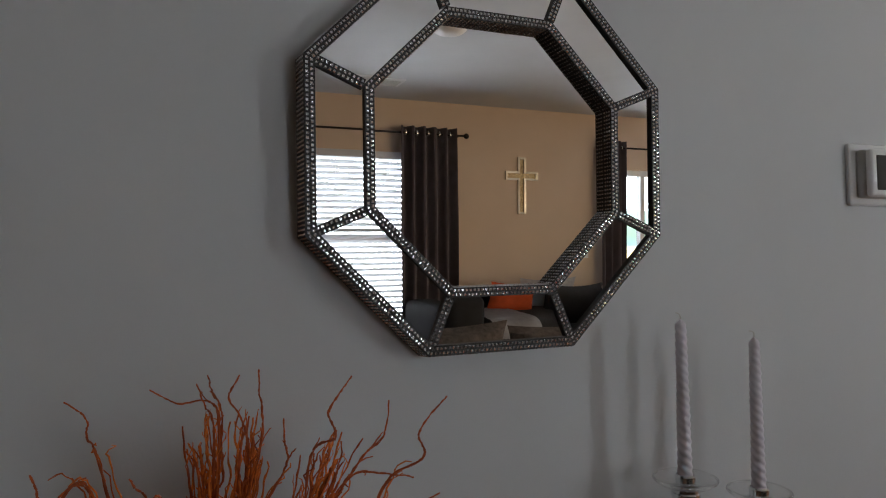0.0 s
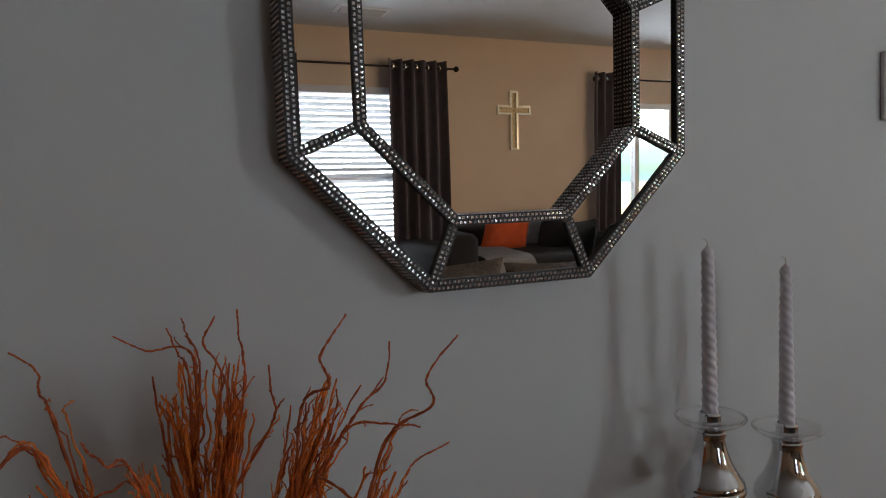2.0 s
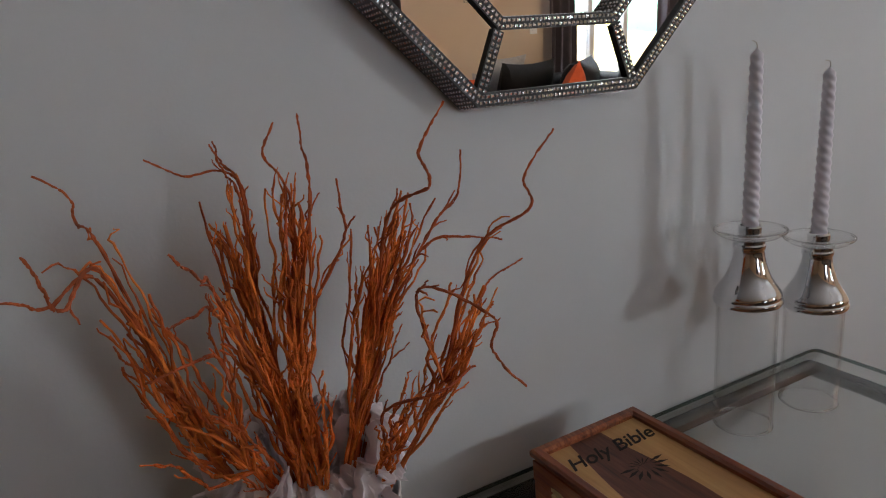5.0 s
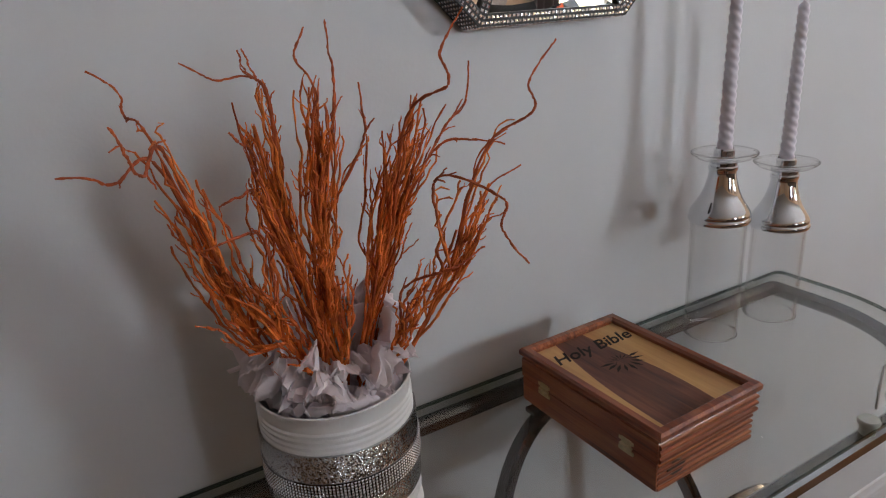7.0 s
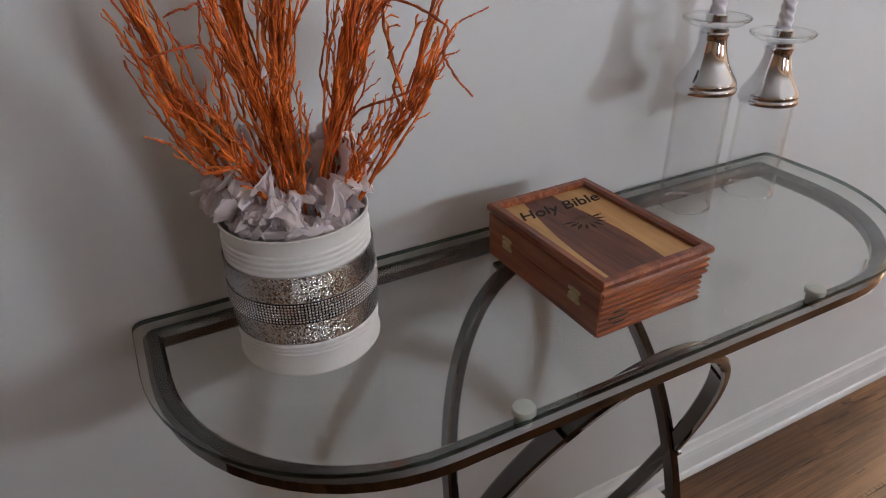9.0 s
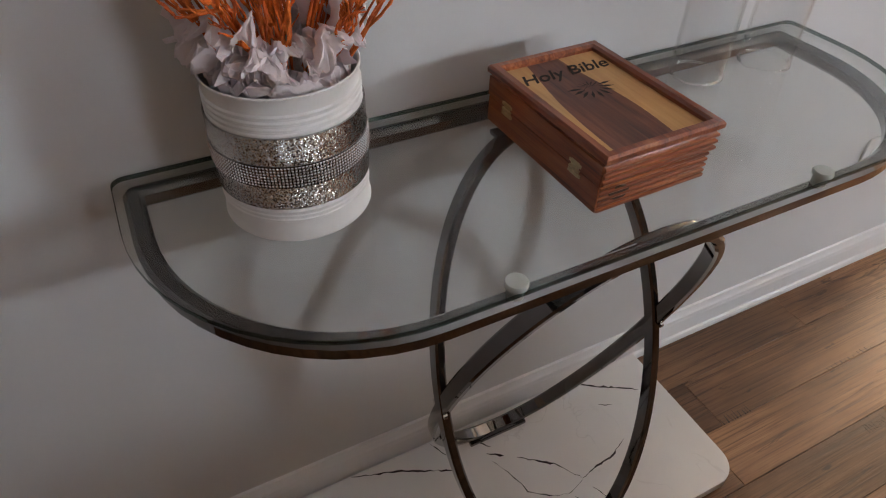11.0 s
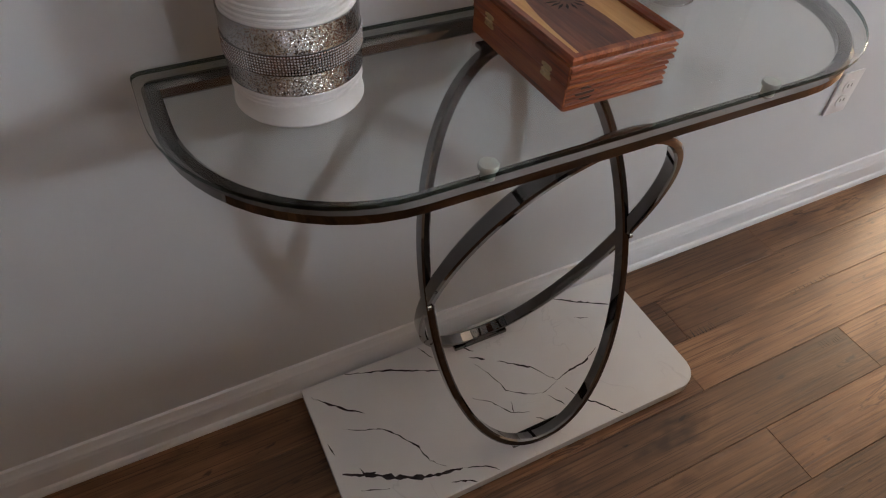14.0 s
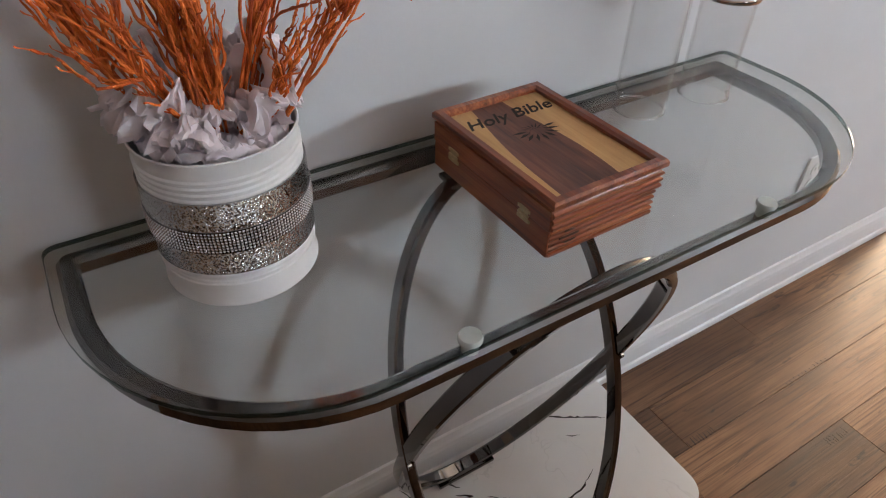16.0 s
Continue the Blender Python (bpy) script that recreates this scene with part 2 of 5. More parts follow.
M_SLAT = simple("white_blind_slat", (0.55, 0.57, 0.60), 0.5, vary=0.02)
M_SOFA = simple("charcoal_sofa_fabric", (0.014, 0.0145, 0.017), 0.9, vary=0.2, scale=10, grain=0.8, grain_scale=500, grain_dist=0.001)
M_SOFATOP = simple("taupe_chenille_fabric", (0.075, 0.062, 0.056), 0.95, vary=0.45, scale=45, grain=1.0, grain_scale=400, grain_dist=0.002)
M_THROW = simple("pale_grey_knit_throw", (0.42, 0.41, 0.42), 0.95, vary=0.1, scale=30, grain=0.9, grain_scale=300, grain_dist=0.002)
M_ORANGE = simple("burnt_orange_cushion_fabric", (0.55, 0.085, 0.02), 0.8, vary=0.12, scale=20, grain=0.6, grain_scale=500)
M_CROSS = simple("pale_gold_leaf", (0.90, 0.84, 0.70), 0.25, 0.35, vary=0.12, scale=40)
M_CROSSIN = simple("dark_gilt_filigree", (0.42, 0.32, 0.17), 0.35, 0.3, vary=0.6, scale=90)
M_LAMPGLASS = simple("frosted_lamp_glass", (0.8, 0.8, 0.78), 0.3, vary=0.02)
M_PATIO = simple("pale_concrete", (0.5, 0.48, 0.45), 0.9, vary=0.15, scale=5, grain=0.6, grain_scale=60)
M_VINYL = simple("white_vinyl_frame", (0.80, 0.82, 0.84), 0.35, vary=0.02)


def marble():
    m, t, p = nodes_of("white_veined_marble")
    warp = tex(t, "ShaderNodeTexNoise", 9, 6)
    n = tex(t, "ShaderNodeTexNoise", 5.5, 4)
    n.inputs["Distortion"].default_value = 0.6
    sub = t.nodes.new("ShaderNodeMath")
    sub.operation = "SUBTRACT"
    sub.inputs[1].default_value = 0.5
    t.links.new(n.outputs[0], sub.inputs[0])
    ab = t.nodes.new("ShaderNodeMath")
    ab.operation = "ABSOLUTE"
    t.links.new(sub.outputs[0], ab.inputs[0])
    vein = ramp(t, ab.outputs[0], [(0.0, (1, 1, 1)), (0.006, (0, 0, 0))])
    mask = ramp(t, warp.outputs[0], [(0.50, (0, 0, 0)), (0.60, (0.16, 0.16, 0.16))])
    mul = t.nodes.new("ShaderNodeMath")
    mul.operation = "MULTIPLY"
    t.links.new(vein, mul.inputs[0])
    t.links.new(mask, mul.inputs[1])
    cloud = tex(t, "ShaderNodeTexNoise", 4, 3)
    base = ramp(t, cloud.outputs[0], [(0.35, (0.72, 0.71, 0.71)), (0.65, (0.80, 0.795, 0.79))])
    mix = t.nodes.new("ShaderNodeMix")
    mix.data_type = "RGBA"
    t.links.new(mul.outputs[0], mix.inputs[0])
    t.links.new(base, mix.inputs[6])
    mix.inputs[7].default_value = (0.16, 0.14, 0.15, 1)
    t.links.new(mix.outputs[2], p.inputs["Base Color"])
    p.inputs["Roughness"].default_value = 0.16
    return m


def band_metal():
    """Hammered silver ribbon: coarse glitter relief."""
    m, t, p = nodes_of("hammered_silver_ribbon")
    v = tex(t, "ShaderNodeTexVoronoi", 820)
    n = tex(t, "ShaderNodeTexNoise", 14, 3)
    t.links.new(ramp(t, n.outputs[0], [(0.3, (0.38, 0.38, 0.385)), (0.7, (0.58, 0.58, 0.585))]), p.inputs["Base Color"])
    p.inputs["Metallic"].default_value, p.inputs["Roughness"].default_value = 1.0, 0.13
    geo = t.nodes.new("ShaderNodeNewGeometry")
    tilt = t.nodes.new("ShaderNodeVectorMath")
    tilt.operation = "MULTIPLY_ADD"
    tilt.inputs[1].default_value = (0.52, 0.52, 0.52)
    t.links.new(v.outputs["Color"], tilt.inputs[0])
    shift = t.nodes.new("ShaderNodeVectorMath")
    shift.operation = "SUBTRACT"
    shift.inputs[1].default_value = (0.26, 0.26, 0.26)
    t.links.new(geo.outputs["Normal"], shift.inputs[0])
    t.links.new(shift.outputs[0], tilt.inputs[2])
    unit = t.nodes.new("ShaderNodeVectorMath")
    unit.operation = "NORMALIZE"
    t.links.new(tilt.outputs[0], unit.inputs[0])
    t.links.new(unit.outputs[0], p.inputs["Normal"])
    return m


def backdrop_mat():
    m, t, p = nodes_of("hazy_garden_and_sky")
    co = t.nodes.new("ShaderNodeTexCoord")
    sep = t.nodes.new("ShaderNodeSeparateXYZ")
    t.links.new(co.outputs["Object"], sep.inputs[0])
    n = tex(t, "ShaderNodeTexNoise", 2.2, 5)
    ma = t.nodes.new("ShaderNodeMath")
    ma.operation = "MULTIPLY_ADD"
    ma.inputs[1].default_value = 0.25
    t.links.new(n.outputs[0], ma.inputs[0])
    t.links.new(sep.outputs["Z"], ma.inputs[2])
    mr = t.nodes.new("ShaderNodeMapRange")
    mr.inputs[1].default_value, mr.inputs[2].default_value = 0.0, 4.0
    t.links.new(ma.outputs[0], mr.inputs[0])
    col = ramp(t, mr.outputs[0], [(0.0, (0.20, 0.23, 0.26)), (0.335, (0.55, 0.45, 0.22)), (0.352, (0.10, 0.16, 0.18)), (0.40, (0.12, 0.18, 0.13)), (0.47, (0.17, 0.25, 0.23)), (0.53, (0.88, 0.95, 1.0))])
    t.links.new(col, p.inputs["Emission Color"])
    p.inputs["Base Color"].default_value = (0, 0, 0, 1)
    p.inputs["Emission Strength"].default_value = OUTSIDE
    return m


OUTSIDE = 15.0
M_MARBLE = marble()
M_BAND = band_metal()
M_OUT = backdrop_mat()

# ---- mesh helpers ----


def mesh_ob(name, bm, mat, parent=None, label="", smooth=False):
    me = bpy.data.meshes.new(name)
    bm.normal_update()
    bm.to_mesh(me)
    bm.free()
    me.materials.append(mat)
    if smooth:
        for f in me.polygons:
            f.use_smooth = True
        me.set_sharp_from_angle(angle=radians(38))
    ob = new(name, me)
    if parent:
        ob.parent = parent
    if label:
        ob["label"] = label
    return ob


def part(name, bm, mat, parent, label="", smooth=False):
    return mesh_ob(name, bm, mat, parent, label, smooth)


def raw(name, verts, faces, mat, parent=None, smooth=False):
    me = bpy.data.meshes.new(name)
    me.from_pydata(verts, [], faces)
    me.update()
    me.materials.append(mat)
    if smooth:
        for f in me.polygons:
            f.use_smooth = True
    ob = new(name, me)
    if parent:
        ob.parent = parent
    return ob


def empty(name, m=None, **tags):
    ob = new(name)
    ob.empty_display_size = 0.1
    if m is not None:
        ob.matrix_world = m
    return tagged(ob, **tags)


def box(x0, x1, y0, y1, z0, z1, bevel=0.0, seg=2, bm=None):
    own = bmesh.new()
    bmesh.ops.create_cube(own, size=1, matrix=Matrix.LocRotScale(((x0 + x1) / 2, (y0 + y1) / 2, (z0 + z1) / 2), None, (x1 - x0, y1 - y0, z1 - z0)))
    if bevel:
        bmesh.ops.bevel(own, geom=own.edges[:], offset=bevel, segments=seg, affect="EDGES", profile=0.5)
    if bm is None:
        return own
    me = bpy.data.meshes.new("tmp")
    own.to_mesh(me)
    own.free()
    bm.from_mesh(me)
    bpy.data.meshes.remove(me)
    return bm


def prism(outline, z0, z1, bevel=0.0, seg=2):
    """A plate with that outline (x, y), from z0 to z1."""
    bm = bmesh.new()
    f = bm.faces.new([bm.verts.new((x, y, z0)) for x, y in outline])
    up = bmesh.ops.extrude_face_region(bm, geom=[f])
    for v in up["geom"]:
        if isinstance(v, bmesh.types.BMVert):
            v.co.z = z1
    bmesh.ops.recalc_face_normals(bm, faces=bm.faces[:])
    if bevel:
        rim = [e for e in bm.edges if len(e.link_faces) == 2 and abs(e.verts[0].co.z - e.verts[1].co.z) < 1e-6]
        bmesh.ops.bevel(bm, geom=rim, offset=bevel, segments=seg, affect="EDGES", profile=0.5)
    return bm


def lathe(profile, steps=48, cx=0.0, cy=0.0, closed=False):
    """A turned body from (radius, z) pairs."""
    bm = bmesh.new()
    rings = []
    for r, z in profile:
        if r < 1e-6:
            rings.append([bm.verts.new((cx, cy, z))])
        else:
            rings.append([bm.verts.new((cx + r * math.cos(2 * math.pi * k / steps), cy + r * math.sin(2 * math.pi * k / steps), z)) for k in range(steps)])
    pairs = list(zip(rings, rings[1:])) + ([(rings[-1], rings[0])] if closed else [])
    for a, b in pairs:
        for k in range(steps):
            j = (k + 1) % steps
            if len(a) == 1 and len(b) > 1:
                bm.faces.new((a[0], b[j], b[k]))
            elif len(b) == 1 and len(a) > 1:
                bm.faces.new((a[k], a[j], b[0]))
            elif len(a) > 1:
                bm.faces.new((a[k], a[j], b[j], b[k]))
    bmesh.ops.recalc_face_normals(bm, faces=bm.faces[:])
    return bm


def sweep(points, section, closed, normal):
    """Sweeps a section of (outward, along-normal) pairs round a path of points; normal: the path plane's normal."""
    bm = bmesh.new()
    n = len(points)
    normal = Vector(normal).normalized()
    rows = []
    for i, p in enumerate(points):
        a = points[(i - 1) % n] if closed or i else points[i]
        b = points[(i + 1) % n] if closed or i < n - 1 else points[i]
        tang = (Vector(b) - Vector(a)).normalized()
        out = tang.cross(normal).normalized()
        rows.append([bm.verts.new(Vector(p) + out * u + normal * v) for u, v in section])
    m = len(section)
    for i in range(n if closed else n - 1):
        a, b = rows[i], rows[(i + 1) % n]
        for k in range(m):
            bm.faces.new((a[k], a[(k + 1) % m], b[(k + 1) % m], b[k]))
    if not closed:
        bm.faces.new(rows[0])
        bm.faces.new(rows[-1][::-1])
    bmesh.ops.recalc_face_normals(bm, faces=bm.faces[:])
    return bm


def rect_section(w, h, r=0.002):
    """A tube's section with clipped corners, centred."""
    w, h = w / 2, h / 2
    return [(-w + r, -h), (w - r, -h), (w, -h + r), (w, h - r), (w - r, h), (-w + r, h), (-w, h - r), (-w, -h + r)]


def cyl(a, b, r, steps=16, bm=None, r2=None):
    a, b = Vector(a), Vector(b)
    m = Matrix.Translation((a + b) / 2) @ (b - a).to_track_quat("Z", "Y").to_matrix().to_4x4()
    bm = bm or bmesh.new()
    bmesh.ops.create_cone(bm, cap_ends=True, segments=steps, radius1=r, radius2=r if r2 is None else r2, depth=(b - a).length, matrix=m)
    return bm


def pillow(w, h, d, seed, n=14, pinch=0.10):
    """A soft cushion in its own xz plane, with drawn-in sides and slight lumps."""
    bm = bmesh.new()
    grid = {}
    for s in (-1, 1):
        for i in range(n + 1):
            for j in range(n + 1):
                u, v = 2 * i / n - 1, 2 * j / n - 1
                edge = i in (0, n) or j in (0, n)
                if edge and s == 1:
                    grid[s, i, j] = grid[-1, i, j]
                    continue
                t = max(0.0, (1 - abs(u) ** 2.6) * (1 - abs(v) ** 2.6)) ** 0.45
                lump = 0.12 * noise.noise((u * 2 + seed, v * 2, s))
                x = w / 2 * u * (1 - pinch * (1 - v * v) * abs(u))
                z = h / 2 * v * (1 - pinch * (1 - u * u) * abs(v))
                grid[s, i, j] = bm.verts.new((x, s * d / 2 * t * (1 + lump), z))
    for s in (-1, 1):
        for i in range(n):
            for j in range(n):
                q = (grid[s, i, j], grid[s, i + 1, j], grid[s, i + 1, j + 1], grid[s, i, j + 1])
                if len(set(q)) == 4:
                    bm.faces.new(q if s < 0 else q[::-1])
    bmesh.ops.recalc_face_normals(bm, faces=bm.faces[:])
    return bm


# ---- the room ----


def wall(name, bm, mat, label):
    return tagged(mesh_ob(name, bm, mat), label, "wall", kind="structure")


wall("wall_north", box(X0 - 0.12, 1.62, 0, 0.12, 0, CEIL), M_WALL, "light grey painted drywall behind the console table")
wall("wall_west", box(X0 - 0.12, X0, Y1 - 0.12, 0, 0, CEIL), M_TAN, "tan painted side wall of the living room")
wall("wall_east", box(X1, X1 + 0.12, Y1 - 0.12, 0, 0, CEIL), M_TAN, "tan painted end wall of the living room")
wall("wall_hall_return", box(1.50, 1.62, 0.12, 1.55, 0, CEIL), M_WALL, "light grey return wall of the side hall")
# unseen hall wall; its opening only lets the added fill lamp through
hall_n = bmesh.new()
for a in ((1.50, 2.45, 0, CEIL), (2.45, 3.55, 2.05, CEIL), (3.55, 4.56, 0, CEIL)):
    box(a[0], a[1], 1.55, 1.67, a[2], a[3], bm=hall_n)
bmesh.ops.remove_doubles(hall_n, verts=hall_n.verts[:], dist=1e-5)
wall("wall_hall_north", hall_n, M_WALL, "light grey unseen far wall of the side hall, opened for a fill lamp")
wall("wall_north_corner", box(4.44, X1 + 0.12, 0, 0.12, 0, CEIL), M_WALL, "light grey wall beside the side hall")
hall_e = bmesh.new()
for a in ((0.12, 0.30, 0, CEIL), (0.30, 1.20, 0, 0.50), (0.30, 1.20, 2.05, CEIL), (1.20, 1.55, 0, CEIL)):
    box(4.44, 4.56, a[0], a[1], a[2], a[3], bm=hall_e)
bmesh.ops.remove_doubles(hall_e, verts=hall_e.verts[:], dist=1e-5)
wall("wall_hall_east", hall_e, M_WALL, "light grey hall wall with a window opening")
tagged(mesh_ob("ceiling", box(X0 - 0.12, X1 + 0.12, Y1 - 0.12, 1.67, CEIL, CEIL + 0.12), M_CEIL), "flat white textured ceiling", "ceiling", kind="structure")

WX0, WX1, WZ0, WZ1 = 0.06, 1.36, 0.74, 2.04
DX0, DX1, DZ1 = 3.12, 4.62, 1.99
south = bmesh.new()
for a in ((X0 - 0.12, WX0, 0, CEIL), (WX0, WX1, 0, WZ0), (WX0, WX1, WZ1, CEIL), (WX1, DX0, 0, CEIL), (DX0, DX1, DZ1, CEIL), (DX1, X1 + 0.12, 0, CEIL)):
    box(a[0], a[1], Y1 - 0.14, Y1, a[2], a[3], bm=south)
bmesh.ops.remove_doubles(south, verts=south.verts[:], dist=1e-5)
wall("wall_south", south, M_TAN, "tan painted wall with a window and a glazed sliding door")

# baseboard along the grey wall: moulded board with a shoe strip
prof = [(0, 0), (-0.020, 0), (-0.0205, 0.008), (-0.018, 0.016), (-0.0135, 0.020), (-0.013, 0.062), (-0.0115, 0.068), (-0.0115, 0.074), (-0.0085, 0.080), (-0.006, 0.088), (-0.005, 0.094), (0, 0.096)]
bb = bmesh.new()
ends = [[bb.verts.new((x, y - 0.0002, z)) for y, z in prof] for x in (X0, 1.619)]
for k in range(len(prof)):
    j = (k + 1) % len(prof)
    bb.faces.new((ends[0][k], ends[0][j], ends[1][j], ends[1][k]))
bb.faces.new(ends[0]), bb.faces.new(ends[1][::-1])
bmesh.ops.recalc_face_normals(bb, faces=bb.faces[:])
tagged(mesh_ob("baseboard", bb, M_TRIM), "white moulded baseboard with a shoe strip along the grey wall", "baseboard", kind="structure")

# ground and garden outside
tagged(mesh_ob("ground", box(-60, 60, -90, 60, -0.35, -0.15), M_PATIO), "pale concrete patio and ground outside", "ground", kind="structure")
tagged(mesh_ob("backdrop", box(2.4, 9.5, -6.42, -6.40, -0.14, 4.2), M_OUT), "overexposed hazy garden hedge and white sky", "backdrop", kind="structure")


def window_frame(name, x0, x1, z0, z1, mullions, label, bottom=0.05):
    w = empty(name, pose(x0, Y1 - 0.07, z0), label=label, category="window", kind="structure")
    W, H = x1 - x0, z1 - z0
    part("window_frame", box(0, W, -0.035, 0.035, 0, bottom, 0.004), M_VINYL, w)
    part("window_frame", box(0, W, -0.035, 0.035, H - 0.05, H, 0.004), M_VINYL, w)
    xs = [0, *mullions, W - 0.05]
    for x in xs:
        part("window_frame", box(x, x + 0.05, -0.033, 0.033, bottom, H - 0.05, 0.004), M_VINYL, w)
    for a, b in zip(xs, xs[1:]):
        p = part("pane", box(a + 0.05, b, -0.003, 0.003, bottom, H - 0.05), M_PANE, w)
        p.visible_shadow = False
    return w


win = window_frame("window_1", WX0, WX1, WZ0, WZ1, [], "white vinyl window behind lowered blinds")
part("window_frame", box(0.05, WX1 - WX0 - 0.05, -0.03, 0.03, 0.63, 0.68, 0.004), M_VINYL, win)
part("window_sill", box(-0.03, WX1 - WX0 + 0.03, 0.03, 0.11, -0.02, 0.005, 0.004), M_TRIM, win)
window_frame("door_1", DX0, DX1, 0, DZ1, [0.40, 0.78], "white framed sliding glass patio door", 0.09)

blind = empty("window_blind", pose((WX0 + WX1) / 2, Y1 - 0.012, WZ0), label="white horizontal slatted window blind, lowered with open slats", category="blind")
bw = (WX1 - WX0) / 2 - 0.006
part("headrail", box(-bw, bw, -0.02, 0.035, 1.255, 1.309, 0.004), M_SLAT, blind)
slat_bm = bmesh.new()
sv = []
for x in (-bw, bw):
    sv.append([slat_bm.verts.new((x, 0.024 * math.cos(a) * s, 0.024 * s * math.sin(0.50) + z + 0.003 * (1 - s * s))) for a, s, z in [(0.50, s, z) for z in (0, 0.0025) for s in (-1, -0.4, 0.4, 1)]])
for k, j in ((0, 1), (1, 2), (2, 3), (3, 7), (7, 6), (6, 5), (5, 4), (4, 0)):
    slat_bm.faces.new((sv[0][k], sv[0][j], sv[1][j], sv[1][k]))
bmesh.ops.recalc_face_normals(slat_bm, faces=slat_bm.faces[:])
slat = part("slat", slat_bm, M_SLAT, blind)
slat.location.z = 0.03
for k in range(1, 29):
    s2 = new("slat", slat.data)
    s2.parent, s2.location = blind, (0, 0, 0.03 + 0.0425 * k)
for x in (-0.4, 0.0, 0.4):
    part("ladder_cord", cyl((x, 0.03, 0.02), (x, 0.03, 1.26), 0.0012, 6), M_SLAT, blind)
part("bottom_rail", box(-bw, bw, -0.02, 0.028, 0.004, 0.022, 0.003), M_SLAT, blind)


def curtain(x0, x1, z0, z1, folds, seed, rod_z):
    c = empty("curtain", pose((x0 + x1) / 2, Y1 + 0.10, z0), label="dark plum grommet curtain hanging in deep folds", category="curtain", group="dark curtains")
    W, H = x1 - x0, z1 - z0
    nx, nz = folds * 10, 18
    verts, faces = [], []
    rnd = random.Random(seed)
    ph = rnd.random() * 6
    for side in (0, 1):
        for j in range(nz + 1):
            v = j / nz
            for i in range(nx + 1):
                u = i / nx
                a = 2 * math.pi * folds * u + ph + 0.5 * noise.noise((u * 3, v * 2, seed))
                amp = 0.038 + 0.012 * noise.noise((u * 4, v * 3, seed + 5))
                flare = 1 + 0.07 * (1 - v)
                verts.append(((u - 0.5) * W * flare + 0.008 * noise.noise((u * 6, v * 2, seed)), amp * math.sin(a) + side * 0.003, v * H))
    n1 = (nx + 1) * (nz + 1)
    for s in (0, 1):
        for j in range(nz):
            for i in range(nx):
                q = [s * n1 + j * (nx + 1) + i, s * n1 + j * (nx + 1) + i + 1, s * n1 + (j + 1) * (nx + 1) + i + 1, s * n1 + (j + 1) * (nx + 1) + i]
                faces.append(q if s else q[::-1])
    for i in range(nx):
        for j in (0, nz):
            a = j * (nx + 1) + i
            faces.append([a, a + 1, n1 + a + 1, n1 + a])
    raw("fabric", verts, faces, M_CURTAIN, c, True)
    for k in range(folds):
        x = ((k + 0.5) / folds - 0.5) * W
        t = bmesh.new()
        bmesh.ops.create_cone(t, cap_ends=False, segments=20, radius1=0.024, radius2=0.024, depth=0.008, matrix=Matrix.Translation((x, -0.002, rod_z - z0)) @ pose(0, 0, 0, 0, 90, 0) @ pose(0, 0, 0, 0, 0, 0))
        bmesh.ops.solidify(t, geom=t.faces[:], thickness=0.006)
        part("grommet", t, M_STEEL, c, "bright steel grommet ring")
    return c


def rod(x0, x1, z):
    r = empty("curtain_rod", pose(x0, Y1 + 0.10, z), label="dark bronze curtain rod with ball finials", category="curtain rod")
    part("pole", cyl((0, 0, 0), (x1 - x0, 0, 0), 0.008, 12), M_ROD, r, smooth=True)
    for x in (-0.02, x1 - x0 + 0.02):
        f = bmesh.new()
        bmesh.ops.create_uvsphere(f, u_segments=14, v_segments=10, radius=0.022, matrix=Matrix.Translation((x, 0, 0)))
        part("finial", f, M_ROD, r, smooth=True)
    for x in (0.06, x1 - x0 - 0.06):
        part("bracket", box(x - 0.01, x + 0.01, -0.1, 0.006, -0.016, -0.006, 0.002), M_ROD, r)


curtain(-0.24, 0.53, 0.02, 2.24, 6, 3, 2.19)
curtain(1.19, 1.645, 0.02, 2.24, 5, 8, 2.19)
rod(-0.34, 1.72, 2.19)
curtain(2.99, 3.24, 0.02, 2.22, 3, 14, 2.165)
# unseen second panel, added to narrow the light from the patio door
curtain(4.20, 4.62, 0.02, 2.22, 4, 19, 2.165)
rod(3.03, 4.68, 2.165)


def wall_cross():
    c = empty("wall_cross", pose(2.282, Y1 + 0.003, 1.822), label="gilded wall cross with a raised pale border", category="cross")

    def outline(g):
        a, top, bot, arm, mid = 0.037 - g, 0.235 - g, -0.235 + g, 0.152 - g, 0.082
        return [(-a, bot), (a, bot), (a, mid - a), (arm, mid - a), (arm, mid + a), (a, mid + a), (a, top), (-a, top), (-a, mid + a), (-arm, mid + a), (-arm, mid - a), (-a, mid - a)]
    up = Matrix.Rotation(radians(90), 4, "X")
    inner = prism(outline(0.016), -0.014, -0.001)
    bmesh.ops.transform(inner, matrix=Matrix.Scale(-1, 4, (0, 1, 0)) @ up, verts=inner.verts[:])
    bmesh.ops.recalc_face_normals(inner, faces=inner.faces[:])
    part("panel", inner, M_CROSSIN, c)
    o, i = outline(0.0), outline(0.017)
    bm = bmesh.new()
    vs = [[bm.verts.new((x, d, z)) for x, z in pts] for pts, d in ((o, 0.0), (o, 0.022), (i, 0.018), (i, 0.0))]
    for a, b in zip(vs, vs[1:] + vs[:1]):
        for k in range(12):
            bm.faces.new((a[k], a[(k + 1) % 12], b[(k + 1) % 12], b[k]))
    bmesh.ops.recalc_face_normals(bm, faces=bm.faces[:])
    part("border", bm, M_CROSS, c)


wall_cross()

